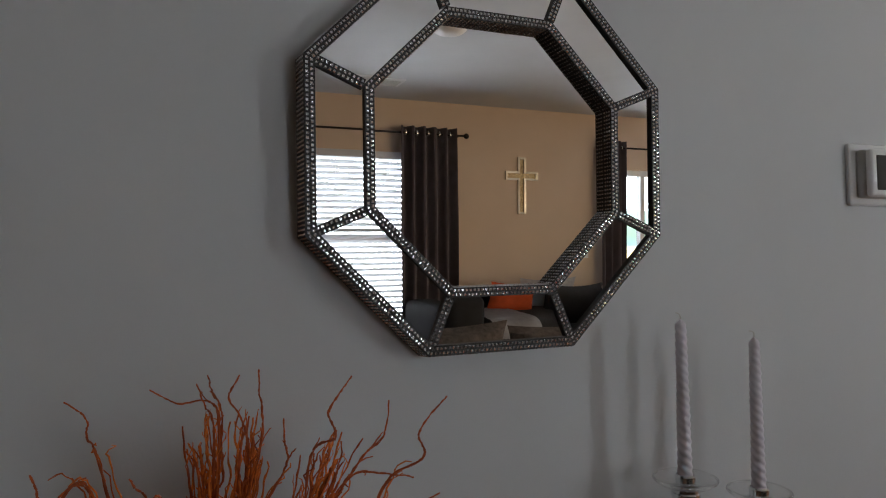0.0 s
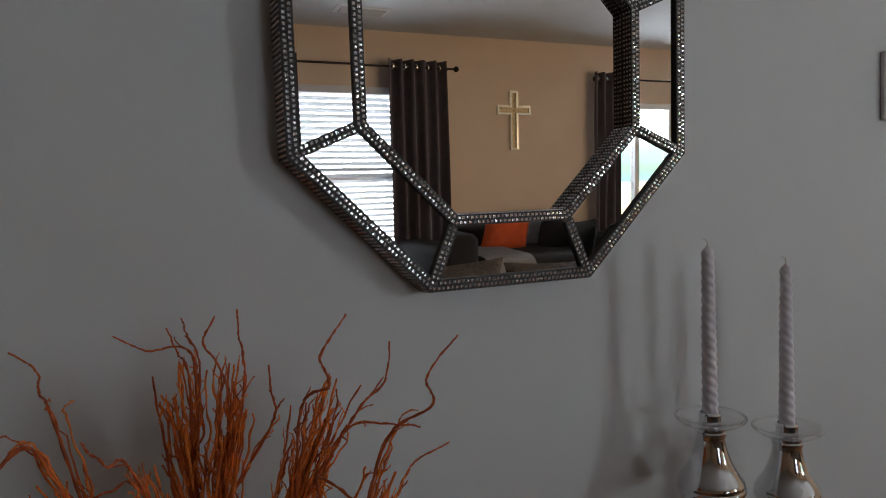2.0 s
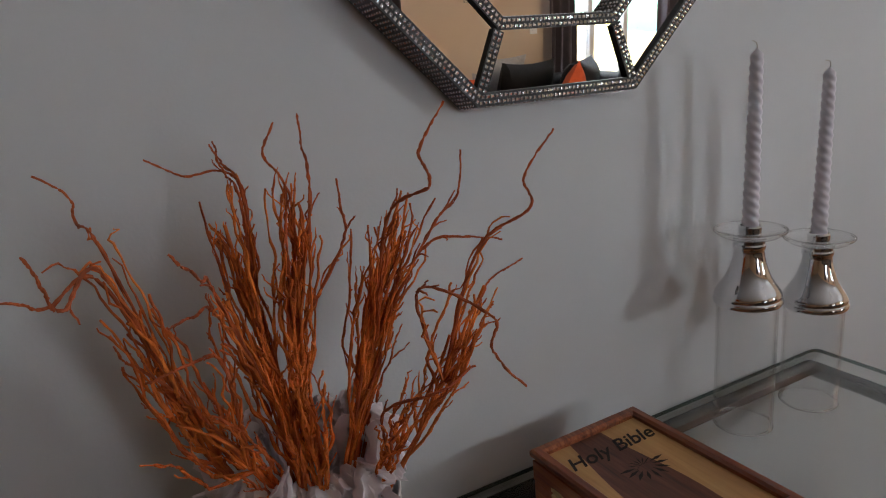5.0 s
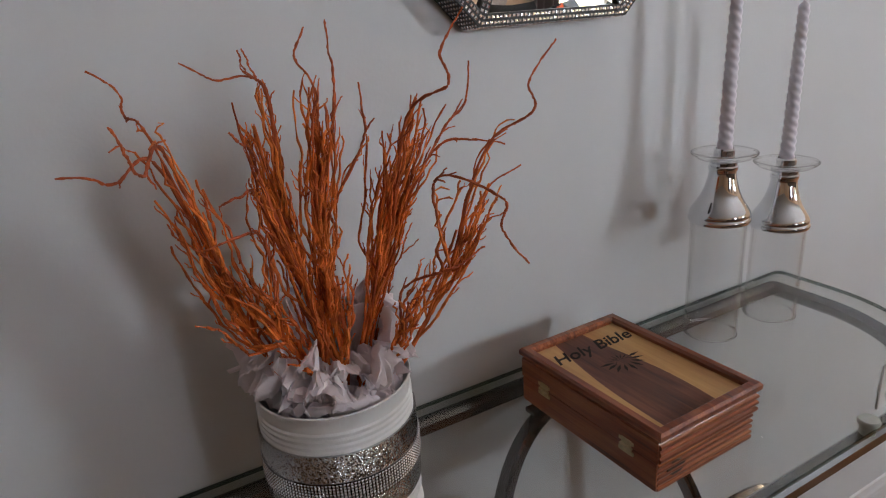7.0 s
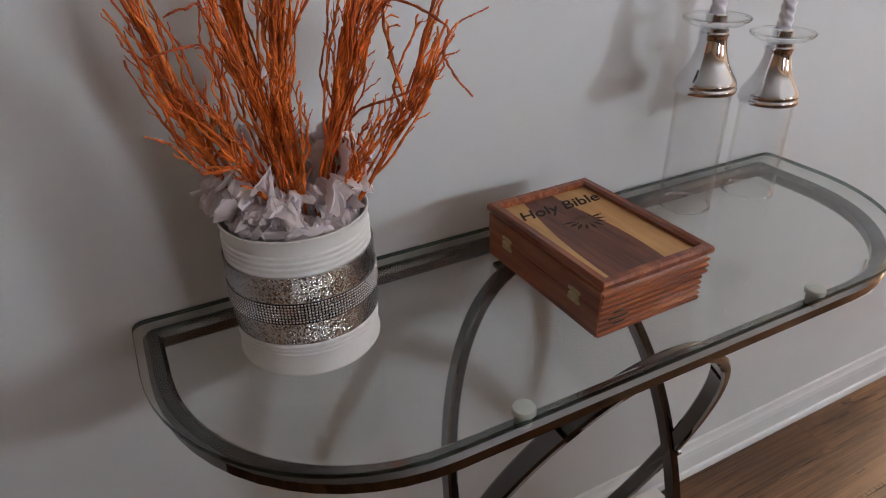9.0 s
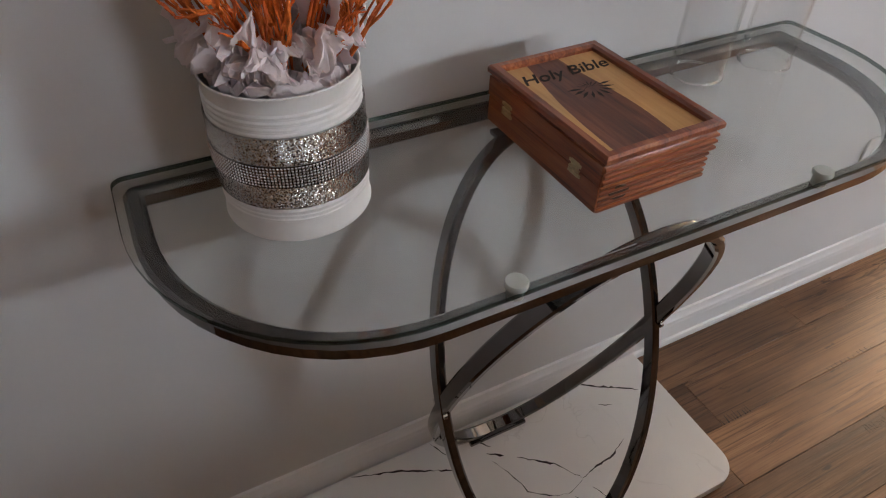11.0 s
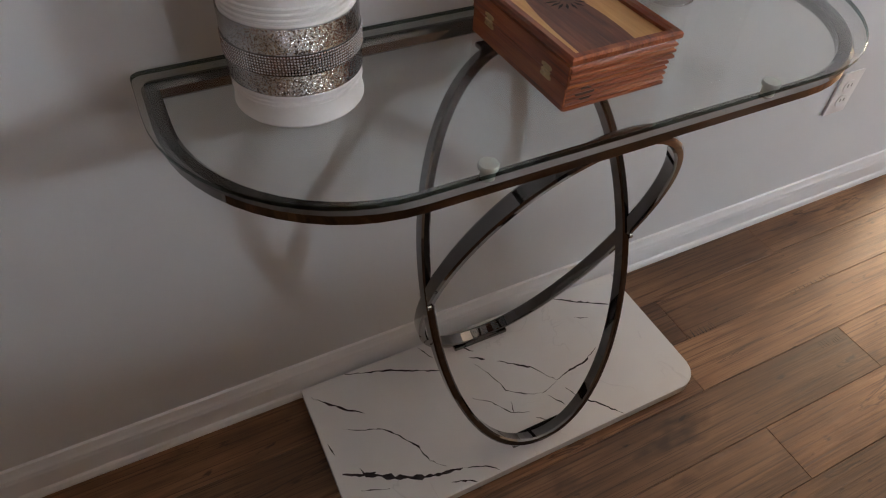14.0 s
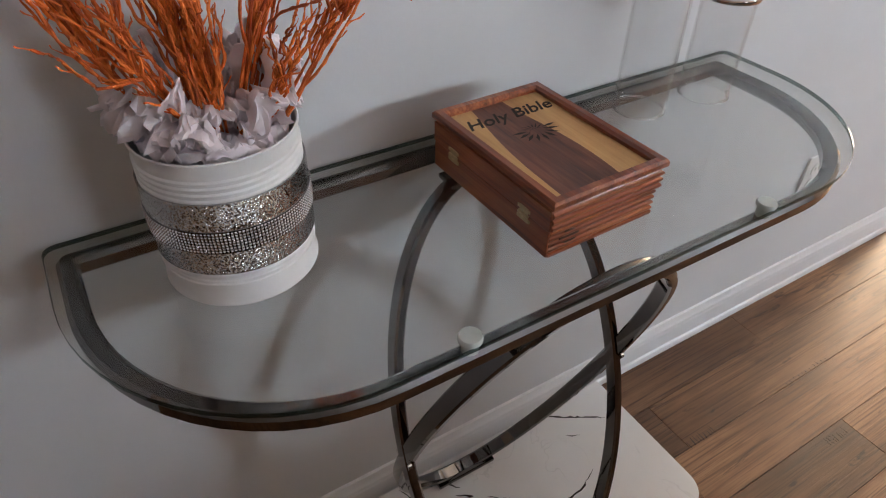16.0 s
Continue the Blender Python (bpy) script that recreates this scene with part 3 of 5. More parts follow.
sw = empty("light_switch", pose(2.89, Y1 + 0.001, 1.27), label="white rocker light switch on the tan wall", category="switch")
part("cover_plate", box(-0.036, 0.036, 0, 0.006, -0.058, 0.058, 0.003), M_PLASTIC, sw)
part("rocker", box(-0.016, 0.016, 0.004, 0.010, -0.033, 0.033, 0.002), M_PLASTIC, sw)

vent = empty("ceiling_vent", pose(0.89, -3.54, CEIL - 0.001), label="white louvred ceiling air vent", category="vent")
part("frame", box(-0.18, 0.18, -0.09, 0.09, -0.008, 0, 0.003), M_TRIM, vent)
for k in range(7):
    part("slat", box(-0.15, 0.15, -0.066 + 0.02 * k, -0.056 + 0.02 * k, -0.016, -0.007, 0.001), M_GREYPL, vent)

lamp = empty("ceiling_light", pose(0.90, -2.29, CEIL - 0.001), label="flush domed ceiling light, switched off", category="ceiling light")
part("base", lathe([(0.0, 0), (0.095, 0), (0.098, -0.010), (0.095, -0.018), (0.0, -0.018)], 40), M_STEEL, lamp, smooth=True)
part("shade", lathe([(0.090, -0.018), (0.087, -0.030), (0.068, -0.046), (0.036, -0.056), (0.0, -0.058)], 40), M_LAMPGLASS, lamp, smooth=True)


# ---- sofas reflected in the mirror ----
def block(name, x0, x1, y0, y1, z0, z1, mat, parent, r=0.05, label=""):
    return part(name, box(x0, x1, y0, y1, z0, z1, r, 4), mat, parent, label, True)


def cushion(name, at, turn, size, seed, mat, parent=None):
    ob = mesh_ob(name, pillow(*size, seed), mat, parent, smooth=True)
    ob.matrix_world = pose(*at, *turn)
    return ob


sofa = empty("sectional_sofa", pose(0, 0, 0), label="charcoal fabric sectional sofa with loose back cushions", category="sofa")
block("base", 1.26, 2.95, -3.95, -3.0, 0.06, 0.42, M_SOFA, sofa, 0.03)
block("arm", 1.20, 1.46, -3.95, -3.03, 0.06, 0.93, M_SOFA, sofa, 0.06)
block("seat", 1.46, 2.52, -3.75, -2.95, 0.42, 0.765, M_SOFA, sofa, 0.09)
block("backrest", 1.46, 3.20, -4.00, -3.76, 0.30, 0.90, M_SOFA, sofa, 0.07)
block("base", 2.54, 3.18, -2.98, -2.0, 0.06, 0.40, M_SOFA, sofa, 0.03)
block("seat", 2.10, 2.82, -2.93, -2.05, 0.40, 0.68, M_SOFA, sofa, 0.09)
block("backrest", 2.90, 3.22, -3.74, -2.0, 0.34, 0.92, M_SOFA, sofa, 0.08)
cushion("back_cushion", (2.36, -3.44, 0.80), (-14, 0, -6), (0.50, 0.52, 0.24), 1, M_SOFA, sofa)
cushion("back_cushion", (2.66, -3.20, 0.80), (-10, 0, -40), (0.58, 0.52, 0.26), 2, M_SOFA, sofa)
cushion("back_cushion", (2.80, -2.70, 0.77), (-8, 0, -78), (0.62, 0.54, 0.26), 3, M_SOFA, sofa)
cushion("back_cushion", (2.27, -3.66, 0.86), (-12, 0, 0), (0.48, 0.46, 0.16), 4, M_THROW, sofa)

tagged(cushion("throw_pillow", (1.875, -3.46, 0.905), (-14, 3, 4), (0.37, 0.34, 0.15), 7, M_ORANGE), "burnt orange square throw pillow on the sofa seat", "pillow", "orange pillows")
tagged(cushion("throw_pillow", (2.36, -2.90, 0.85), (-20, 34, -40), (0.32, 0.32, 0.13), 9, M_ORANGE), "burnt orange throw pillow tipped on its corner", "pillow", "orange pillows")

# knitted throw draped over the seat's front
thr = bmesh.new()
n_u, n_v = 14, 22
path = [(-3.55, 0.777)] + [(-3.5 + 0.05 * k, 0.780) for k in range(1, 9)] + [(-3.03, 0.775), (-2.985, 0.757), (-2.957, 0.728), (-2.940, 0.68), (-2.935, 0.62)] + [(-2.933, 0.57 - 0.05 * k) for k in range(7)]
rows_ = []
for y, z in path:
    rows_.append([thr.verts.new((1.48 + 0.34 * i / n_u, y + 0.006 * noise.noise((i * 0.5, z * 5, 1)), z + 0.006 * abs(noise.noise((i * 0.6, y * 6, 2))))) for i in range(n_u + 1)])
for a, b in zip(rows_, rows_[1:]):
    for i in range(n_u):
        thr.faces.new((a[i], a[i + 1], b[i + 1], b[i]))
bmesh.ops.solidify(thr, geom=thr.faces[:], thickness=-0.012)
bmesh.ops.recalc_face_normals(thr, faces=thr.faces[:])
tagged(mesh_ob("throw_blanket", thr, M_THROW, smooth=True), "pale grey knitted throw blanket draped over the sofa seat", "blanket")

love = empty("sofa", pose(0, 0, 0), label="taupe chenille three-seat sofa standing with its back to the grey wall", category="sofa")
block("base", -0.46, 1.68, -2.43, -1.66, 0.06, 0.44, M_SOFA, love, 0.04)
block("backrest", -0.44, 1.66, -1.84, -1.62, 0.40, 0.90, M_SOFATOP, love, 0.08)
block("arm", -0.60, -0.42, -2.43, -1.64, 0.06, 0.66, M_SOFA, love, 0.06)
block("arm", 1.64, 1.80, -2.43, -1.64, 0.06, 0.66, M_SOFA, love, 0.06)
cushion("back_cushion", (0.60, -1.78, 0.765), (0, 0, 0), (0.68, 0.43, 0.24), 12, M_SOFATOP, love)
cushion("back_cushion", (-0.08, -1.78, 0.755), (0, 0, 0), (0.68, 0.43, 0.24), 11, M_SOFATOP, love)
cushion("back_cushion", (1.28, -1.78, 0.740), (0, 0, 0), (0.68, 0.43, 0.24), 13, M_SOFATOP, love)

# ---- fittings on the grey wall ----
th = empty("thermostat", pose(0.757, -0.0008, 1.488), label="white wall thermostat with a dark screen on a backing plate", category="thermostat")
part("backing_plate", box(-0.062, 0.062, -0.007, 0, -0.054, 0.054, 0.006, 3), M_PLASTIC, th, smooth=True)
part("body", box(-0.046, 0.046, -0.024, -0.006, -0.042, 0.042, 0.006, 3), M_GREYPL, th, "grey plastic body", True)
part("cover", box(-0.046, 0.046, -0.036, -0.023, -0.041, 0.041, 0.006, 3), M_PLASTIC, th, smooth=True)
part("screen", box(-0.034, 0.034, -0.0372, -0.034, -0.030, 0.030, 0.001), M_SCREEN, th, "dark liquid crystal screen")

out = empty("wall_outlet", pose(1.000, -0.0008, 0.385), label="white duplex wall outlet above the baseboard", category="outlet")
part("cover_plate", box(-0.036, 0.036, -0.006, 0, -0.058, 0.058, 0.003), M_PLASTIC, out, smooth=True)
for z in (-0.020, 0.020):
    s = part("socket", lathe([(0.0, -0.003), (0.0165, -0.003), (0.0172, 0), (0.0, 0)], 24), M_PLASTIC, out)
    s.matrix_basis = pose(0, -0.0055, z, -90, 0, 0)
    for x in (-0.006, 0.006):
        part("slot", box(x - 0.001, x + 0.001, -0.0092, -0.008, z - 0.001, z + 0.007), M_SLOT, out)

# ---- octagonal wall mirror ----
OCT = [radians(22.5 + 45 * k) for k in range(8)]


def octo(apothem, y):
    r = apothem / math.cos(radians(22.5))
    return [Vector((r * math.cos(a), y, r * math.sin(a))) for a in OCT]


GEM_V, GEM_F = [], []


def gem(p, along, across, up, size):
    """A square-cut stone: four sloping facets and a small table."""
    b = len(GEM_V)
    h = size / 2
    for su, sv in ((-1, -1), (1, -1), (1, 1), (-1, 1)):
        GEM_V.append(p + along * (su * h) + across * (sv * h))
    for su, sv in ((-1, -1), (1, -1), (1, 1), (-1, 1)):
        GEM_V.append(p + along * (su * h * 0.42) + across * (sv * h * 0.42) + up * (size * 0.42))
    GEM_F.extend([(b, b + 1, b + 5, b + 4), (b + 1, b + 2, b + 6, b + 5), (b + 2, b + 3, b + 7, b + 6), (b + 3, b, b + 4, b + 7), (b + 4, b + 5, b + 6, b + 7)])


def gem_rows(a, b, offsets, up, pitch, size, rnd):
    along = (b - a).normalized()
    across = up.cross(along).normalized()
    n = int((b - a).length / pitch)
    for k in range(n):
        p = a + along * ((k + 0.5) * (b - a).length / n)
        for o in offsets:
            j = Vector((rnd.uniform(-1, 1), rnd.uniform(-1, 1), rnd.uniform(-1, 1))) * 0.20
            gem(p + across * o, (along + j * 0.4).normalized(), across, (up + j).normalized(), size)


def wall_mirror():
    TH = 0.034
    mir = empty("wall_mirror", pose(0.005, -0.0425, 1.485, 1.2, 0, 0), label="octagonal wall mirror framed with black strips and silver rhinestones", category="mirror")
    back = prism([(v.x, v.z) for v in octo(0.2485, 0)], 0, 0.004)
    bmesh.ops.transform(back, matrix=Matrix.Translation((0, TH + 0.0015, 0)) @ Matrix.Rotation(radians(90), 4, "X"), verts=back.verts[:])
    part("backing", back, M_BLACK, mir)
    centre = prism([(v.x, v.z) for v in octo(0.172, 0)], 0, 0.003)
    bmesh.ops.transform(centre, matrix=Matrix.Translation((0, 0.0195, 0)) @ Matrix.Rotation(radians(90), 4, "X"), verts=centre.verts[:])
    part("centre_pane", centre, M_MIRROR, mir)
    o, i = octo(0.245, 0.004), octo(0.177, 0.004)
    o2, i2 = octo(0.245, 0.008), octo(0.177, 0.008)
    for k in range(8):
        j = (k + 1) % 8
        bm = bmesh.new()
        f = [bm.verts.new(v) for v in (o[k], o[j], i[j], i[k])]
        g = [bm.verts.new(v) for v in (o2[k], o2[j], i2[j], i2[k])]
        bm.faces.new(f), bm.faces.new(g[::-1])
        for q in range(4):
            bm.faces.new((f[q], g[q], g[(q + 1) % 4], f[(q + 1) % 4]))
        bmesh.ops.recalc_face_normals(bm, faces=bm.faces[:])
        if k == 5:
            for v in bm.verts:
                v.co.y -= (v.co.z + 0.21) * 0.0145
        part("pane", bm, M_MIRROR, mir)

    def rim(name, ap0, ap1, y0, y1, flare=0.0):
        bm = bmesh.new()
        vs = [[bm.verts.new(v) for v in octo(ap, y)] for ap, y in ((ap0, y0), (ap1, y0), (ap1 + flare, y1), (ap0, y1))]
        for a, b in zip(vs, vs[1:] + vs[:1]):
            for k in range(8):
                bm.faces.new((a[k], a[(k + 1) % 8], b[(k + 1) % 8], b[k]))
        bmesh.ops.recalc_face_normals(bm, faces=bm.faces[:])
        part(name, bm, M_BLACK, mir, "black strip set with rhinestones")
    FLARE = 0.003
    rim("outer_rim", 0.2370, 0.2500, -0.001, TH, FLARE)
    rim("inner_rim", 0.1675, 0.1795, -0.001, 0.0162)
    rnd = random.Random(4)
    front = Vector((0, -1, 0))
    pitch = 0.0053
    for ap in (0.2407, 0.2463):
        v = octo(ap, -0.001)
        for k in range(8):
            gem_rows(v[k], v[(k + 1) % 8], [0], front, pitch, 0.0036, rnd)
    for ap in (0.1708, 0.1762):
        v = octo(ap, -0.001)
        for k in range(8):
            gem_rows(v[k], v[(k + 1) % 8], [0], front, pitch, 0.0036, rnd)
    for q in range(6):
        y = 0.0025 + 0.0052 * q
        vo, vi = octo(0.2500 + FLARE * y / TH, y), octo(0.1675, y)
        for k in range(8):
            mid = (vo[k] + vo[(k + 1) % 8]) / 2
            outw = Vector((mid.x, 0, mid.z)).normalized()
            gem_rows(vo[k], vo[(k + 1) % 8], [0], (outw * TH - Vector((0, FLARE, 0))).normalized(), pitch, 0.0026, rnd)
            if q < 3:
                gem_rows(vi[k], vi[(k + 1) % 8], [0], -outw, pitch, 0.0026, rnd)
    a, b = octo(0.1795, 0), octo(0.2370, 0)
    for k in range(8):
        along = (b[k] - a[k]).normalized()
        side = along.cross(front) * 0.006
        bm = bmesh.new()
        q = [(a[k] + side), (b[k] + side), (b[k] - side), (a[k] - side)]
        lo = [bm.verts.new((p.x, -0.0005, p.z)) for p in q]
        hi = [bm.verts.new((p.x, 0.0045, p.z)) for p in q]
        bm.faces.new(lo), bm.faces.new(hi[::-1])
        for z in range(4):
            bm.faces.new((lo[z], hi[z], hi[(z + 1) % 4], lo[(z + 1) % 4]))
        bmesh.ops.recalc_face_normals(bm, faces=bm.faces[:])
        part("spoke", bm, M_BLACK, mir, "black strip set with rhinestones")
        s = Vector((0, -0.0008, 0))
        gem_rows(a[k] + s, b[k] + s, [-0.0028, 0.0028], front, pitch, 0.0036, rnd)
    g = raw("rhinestone_trim", GEM_V, GEM_F, M_GEM, mir)
    tagged(g, kind="stuff")


wall_mirror()

# ---- console table ----
TOP = 0.790


def d_outline(x0, x1, yb, yf, rf, rb, n=14):
    """A top's outline: straight back, small back corners, broad round front corners (elliptic: rf = (across, deep))."""
    pts = []
    for cx, cy, rx, ry, a0 in ((x0 + rf[0], yf + rf[1], rf[0], rf[1], 180), (x1 - rf[0], yf + rf[1], rf[0], rf[1], 270), (x1 - rb, yb - rb, rb, rb, 0), (x0 + rb, yb - rb, rb, rb, 90)):
        m = n if rx > 0.05 else 4
        for k in range(m + 1):
            a = radians(a0 + 90 * k / m)
            pts.append((cx + rx * math.cos(a), cy + ry * math.sin(a)))
    return pts


table = empty("console_table", pose(0, 0, 0), label="glass console table on crossed dark chrome rings and marble base", category="console table")
top = part("glass_top", prism(d_outline(-0.508, 0.526, -0.003, -0.342, (0.235, 0.242), 0.014), TOP - 0.007, TOP, 0.0015), M_GLASS, table, "clear green-edged glass top")
top.data.materials.append(M_GLASSEDGE)
for face in top.data.polygons:
    face.material_index = int(abs(face.normal.z) < 0.9)
rail_path = [(x, y, TOP - 0.0235) for x, y in d_outline(-0.490, 0.498, -0.0145, -0.330, (0.222, 0.230), 0.004)]
part("top_rail", sweep(rail_path, rect_section(0.021, 0.022, 0.005), True, (0, 0, 1)), M_CHROME, table, "dark polished chrome rail", True)


def ring(foot, head, cx, half, shrink):
    a, b = Vector((cx, *foot)), Vector((cx, *head))
    mid, up = (a + b) / 2, (b - a) / 2
    nrm = up.cross(Vector((1, 0, 0))).normalized()
    pts = []
    for k in range(88):
        t = 2 * math.pi * k / 88
        c, s = math.cos(t), math.sin(t)
        pts.append(mid + Vector((half * math.copysign(abs(c) ** 0.93, c), 0, 0)) + up * math.copysign(abs(s) ** 0.97, s) * shrink)
    return part("ring", sweep(pts, rect_section(0.0145, 0.026, 0.0030), True, nrm), M_CHROME, table, "", True)


ring((-0.320, 0.034), (-0.054, 0.756), 0.005, 0.195, 0.992)
ring((-0.048, 0.034), (-0.314, 0.756), 0.008, 0.197, 0.992)
for y in (-0.058, -0.310):
    part("foot_plate", box(-0.060, 0.070, y - 0.012, y + 0.012, 0.0305, 0.040, 0.002), M_CHROME, table)
for y in (-0.050, -0.322):
    part("head_plate", box(-0.055, 0.065, y - 0.010, y + 0.010, 0.748, 0.7552, 0.002), M_CHROME, table)
for x, s in ((-0.186, -1), (0.201, 1)):
    for y in (-0.170, -0.196):
        part("bolt", cyl((x + s * 0.004, y, 0.40), (x + s * 0.010, y, 0.40), 0.006, 14), M_STEEL, table)
for x in (-0.198, 0.204):
    part("glass_clip", lathe([(0.0, TOP - 0.0125), (0.0085, TOP - 0.0125), (0.0085, TOP + 0.0005), (0.0115, TOP + 0.0005), (0.0118, TOP + 0.004), (0.0105, TOP + 0.0062), (0.0, TOP + 0.0068)], 24, x, -0.332), M_CLIP, table, "frosted clear plastic clip", True)
base = part("base", prism(d_outline(-0.395, 0.394, -0.0215, -0.353, (0.052, 0.052), 0.004), 0.006, 0.030, 0.0015), M_MARBLE, table, "white marble-patterned base with dark veins")
for x in (-0.31, 0.37):
    for y in (-0.07, -0.30):
        part("foot", lathe([(0, 0), (0.014, 0), (0.014, 0.007), (0, 0.007)], 16, x, y), M_BLACK, table)


def vein(points, w, seed):
    """One dark vein line of the base's pattern, of uneven width."""
    rnd = random.Random(seed)
    fine = []
    for (x0, y0), (x1, y1) in zip(points, points[1:]):
        n = max(3, int(math.hypot(x1 - x0, y1 - y0) / 0.008))
        for k in range(n):
            t = k / n
            fine.append((x0 + (x1 - x0) * t + rnd.uniform(-1, 1) * 0.0016, y0 + (y1 - y0) * t + rnd.uniform(-1, 1) * 0.0016))
    fine.append(points[-1])
    bm = bmesh.new()
    rows = []
    for k, (x, y) in enumerate(fine):
        a, b = fine[max(0, k - 1)], fine[min(len(fine) - 1, k + 1)]
        d = Vector((b[0] - a[0], b[1] - a[1], 0)).normalized()
        s = Vector((-d.y, d.x, 0)) * w * (0.25 + 1.25 * rnd.random()) * (0.3 + math.sin(math.pi * k / (len(fine) - 1)))
        rows.append((bm.verts.new(Vector((x, y, 0.0304)) + s), bm.verts.new(Vector((x, y, 0.0304)) - s)))
    for a, b in zip(rows, rows[1:]):
        bm.faces.new((a[0], a[1], b[1], b[0]))
    bmesh.ops.recalc_face_normals(bm, faces=bm.faces[:])
    part("vein", bm, M_VEIN, base)


M_VEIN = simple("dark_marble_vein", (0.04, 0.033, 0.035), 0.2, vary=0.5, scale=60)

# ---- tin can planter ----
CX, CY = -0.3325, -0.1200
can = empty("tin_can_vase", pose(CX, CY, TOP), label="white painted tin can vase with a silver rhinestone band", category="vase")
prof = [(0.0, 0.001), (0.0675, 0.0), (0.0695, 0.003), (0.0690, 0.007), (0.0680, 0.010), (0.0680, 0.022)]
for z in (0.025, 0.030, 0.035):
    prof += [(0.0680, z), (0.0690, z + 0.0012), (0.0690, z + 0.0028), (0.0680, z + 0.004)]
prof += [(0.0680, 0.118)]
for k in range(4):
    z = 0.119 + 0.0062 * k
    prof += [(0.0676, z), (0.0692, z + 0.0016), (0.0692, z + 0.0034), (0.0676, z + 0.005)]
prof += [(0.0680, 0.146), (0.0682, 0.154), (0.0696, 0.156), (0.0698, 0.159), (0.0688, 0.160), (0.0672, 0.158), (0.0668, 0.10), (0.0, 0.10)]
prof = [(q * (1.07 - 0.028 * z / 0.16), z * 0.955) for q, z in prof]
part("can_body", lathe(prof, 72), M_CANWHITE, can, smooth=True)
part("silver_band", lathe([(0.0731, 0.040), (0.0745, 0.0405), (0.0747, 0.076), (0.0745, 0.1155), (0.0731, 0.116)], 96), M_BAND, can, "hammered silver ribbon", True)
part("gem_strip", lathe([(0.0746, 0.0645), (0.0752, 0.065), (0.0752, 0.088), (0.0746, 0.0885)], 96), M_CHROME, can, "dark backing strip", True)
GEM_V.clear(), GEM_F.clear()
rnd = random.Random(9)
for k in range(148):
    a = 2 * math.pi * k / 148
    outw = Vector((math.cos(a), math.sin(a), 0))
    along = Vector((-math.sin(a), math.cos(a), 0))
    for q in range(7):
        j = Vector((rnd.uniform(-1, 1), rnd.uniform(-1, 1), rnd.uniform(-1, 1))) * 0.14
        gem(outw * 0.0752 + Vector((0, 0, 0.067 + 0.0031 * q)), along, Vector((0, 0, 1)), (outw + j).normalized(), 0.0023)
tagged(raw("rhinestone_trim", [Vector(v) for v in GEM_V], list(GEM_F), M_GEM, can), kind="stuff")


def sheet_part(verts, faces, wad):
    ob = raw("sheet", verts, faces, M_PAPER, wad, True)
    ob.data.set_sharp_from_angle(angle=radians(34))
    mod = ob.modifiers.new("thickness", "SOLIDIFY")
    mod.thickness = 0.0005


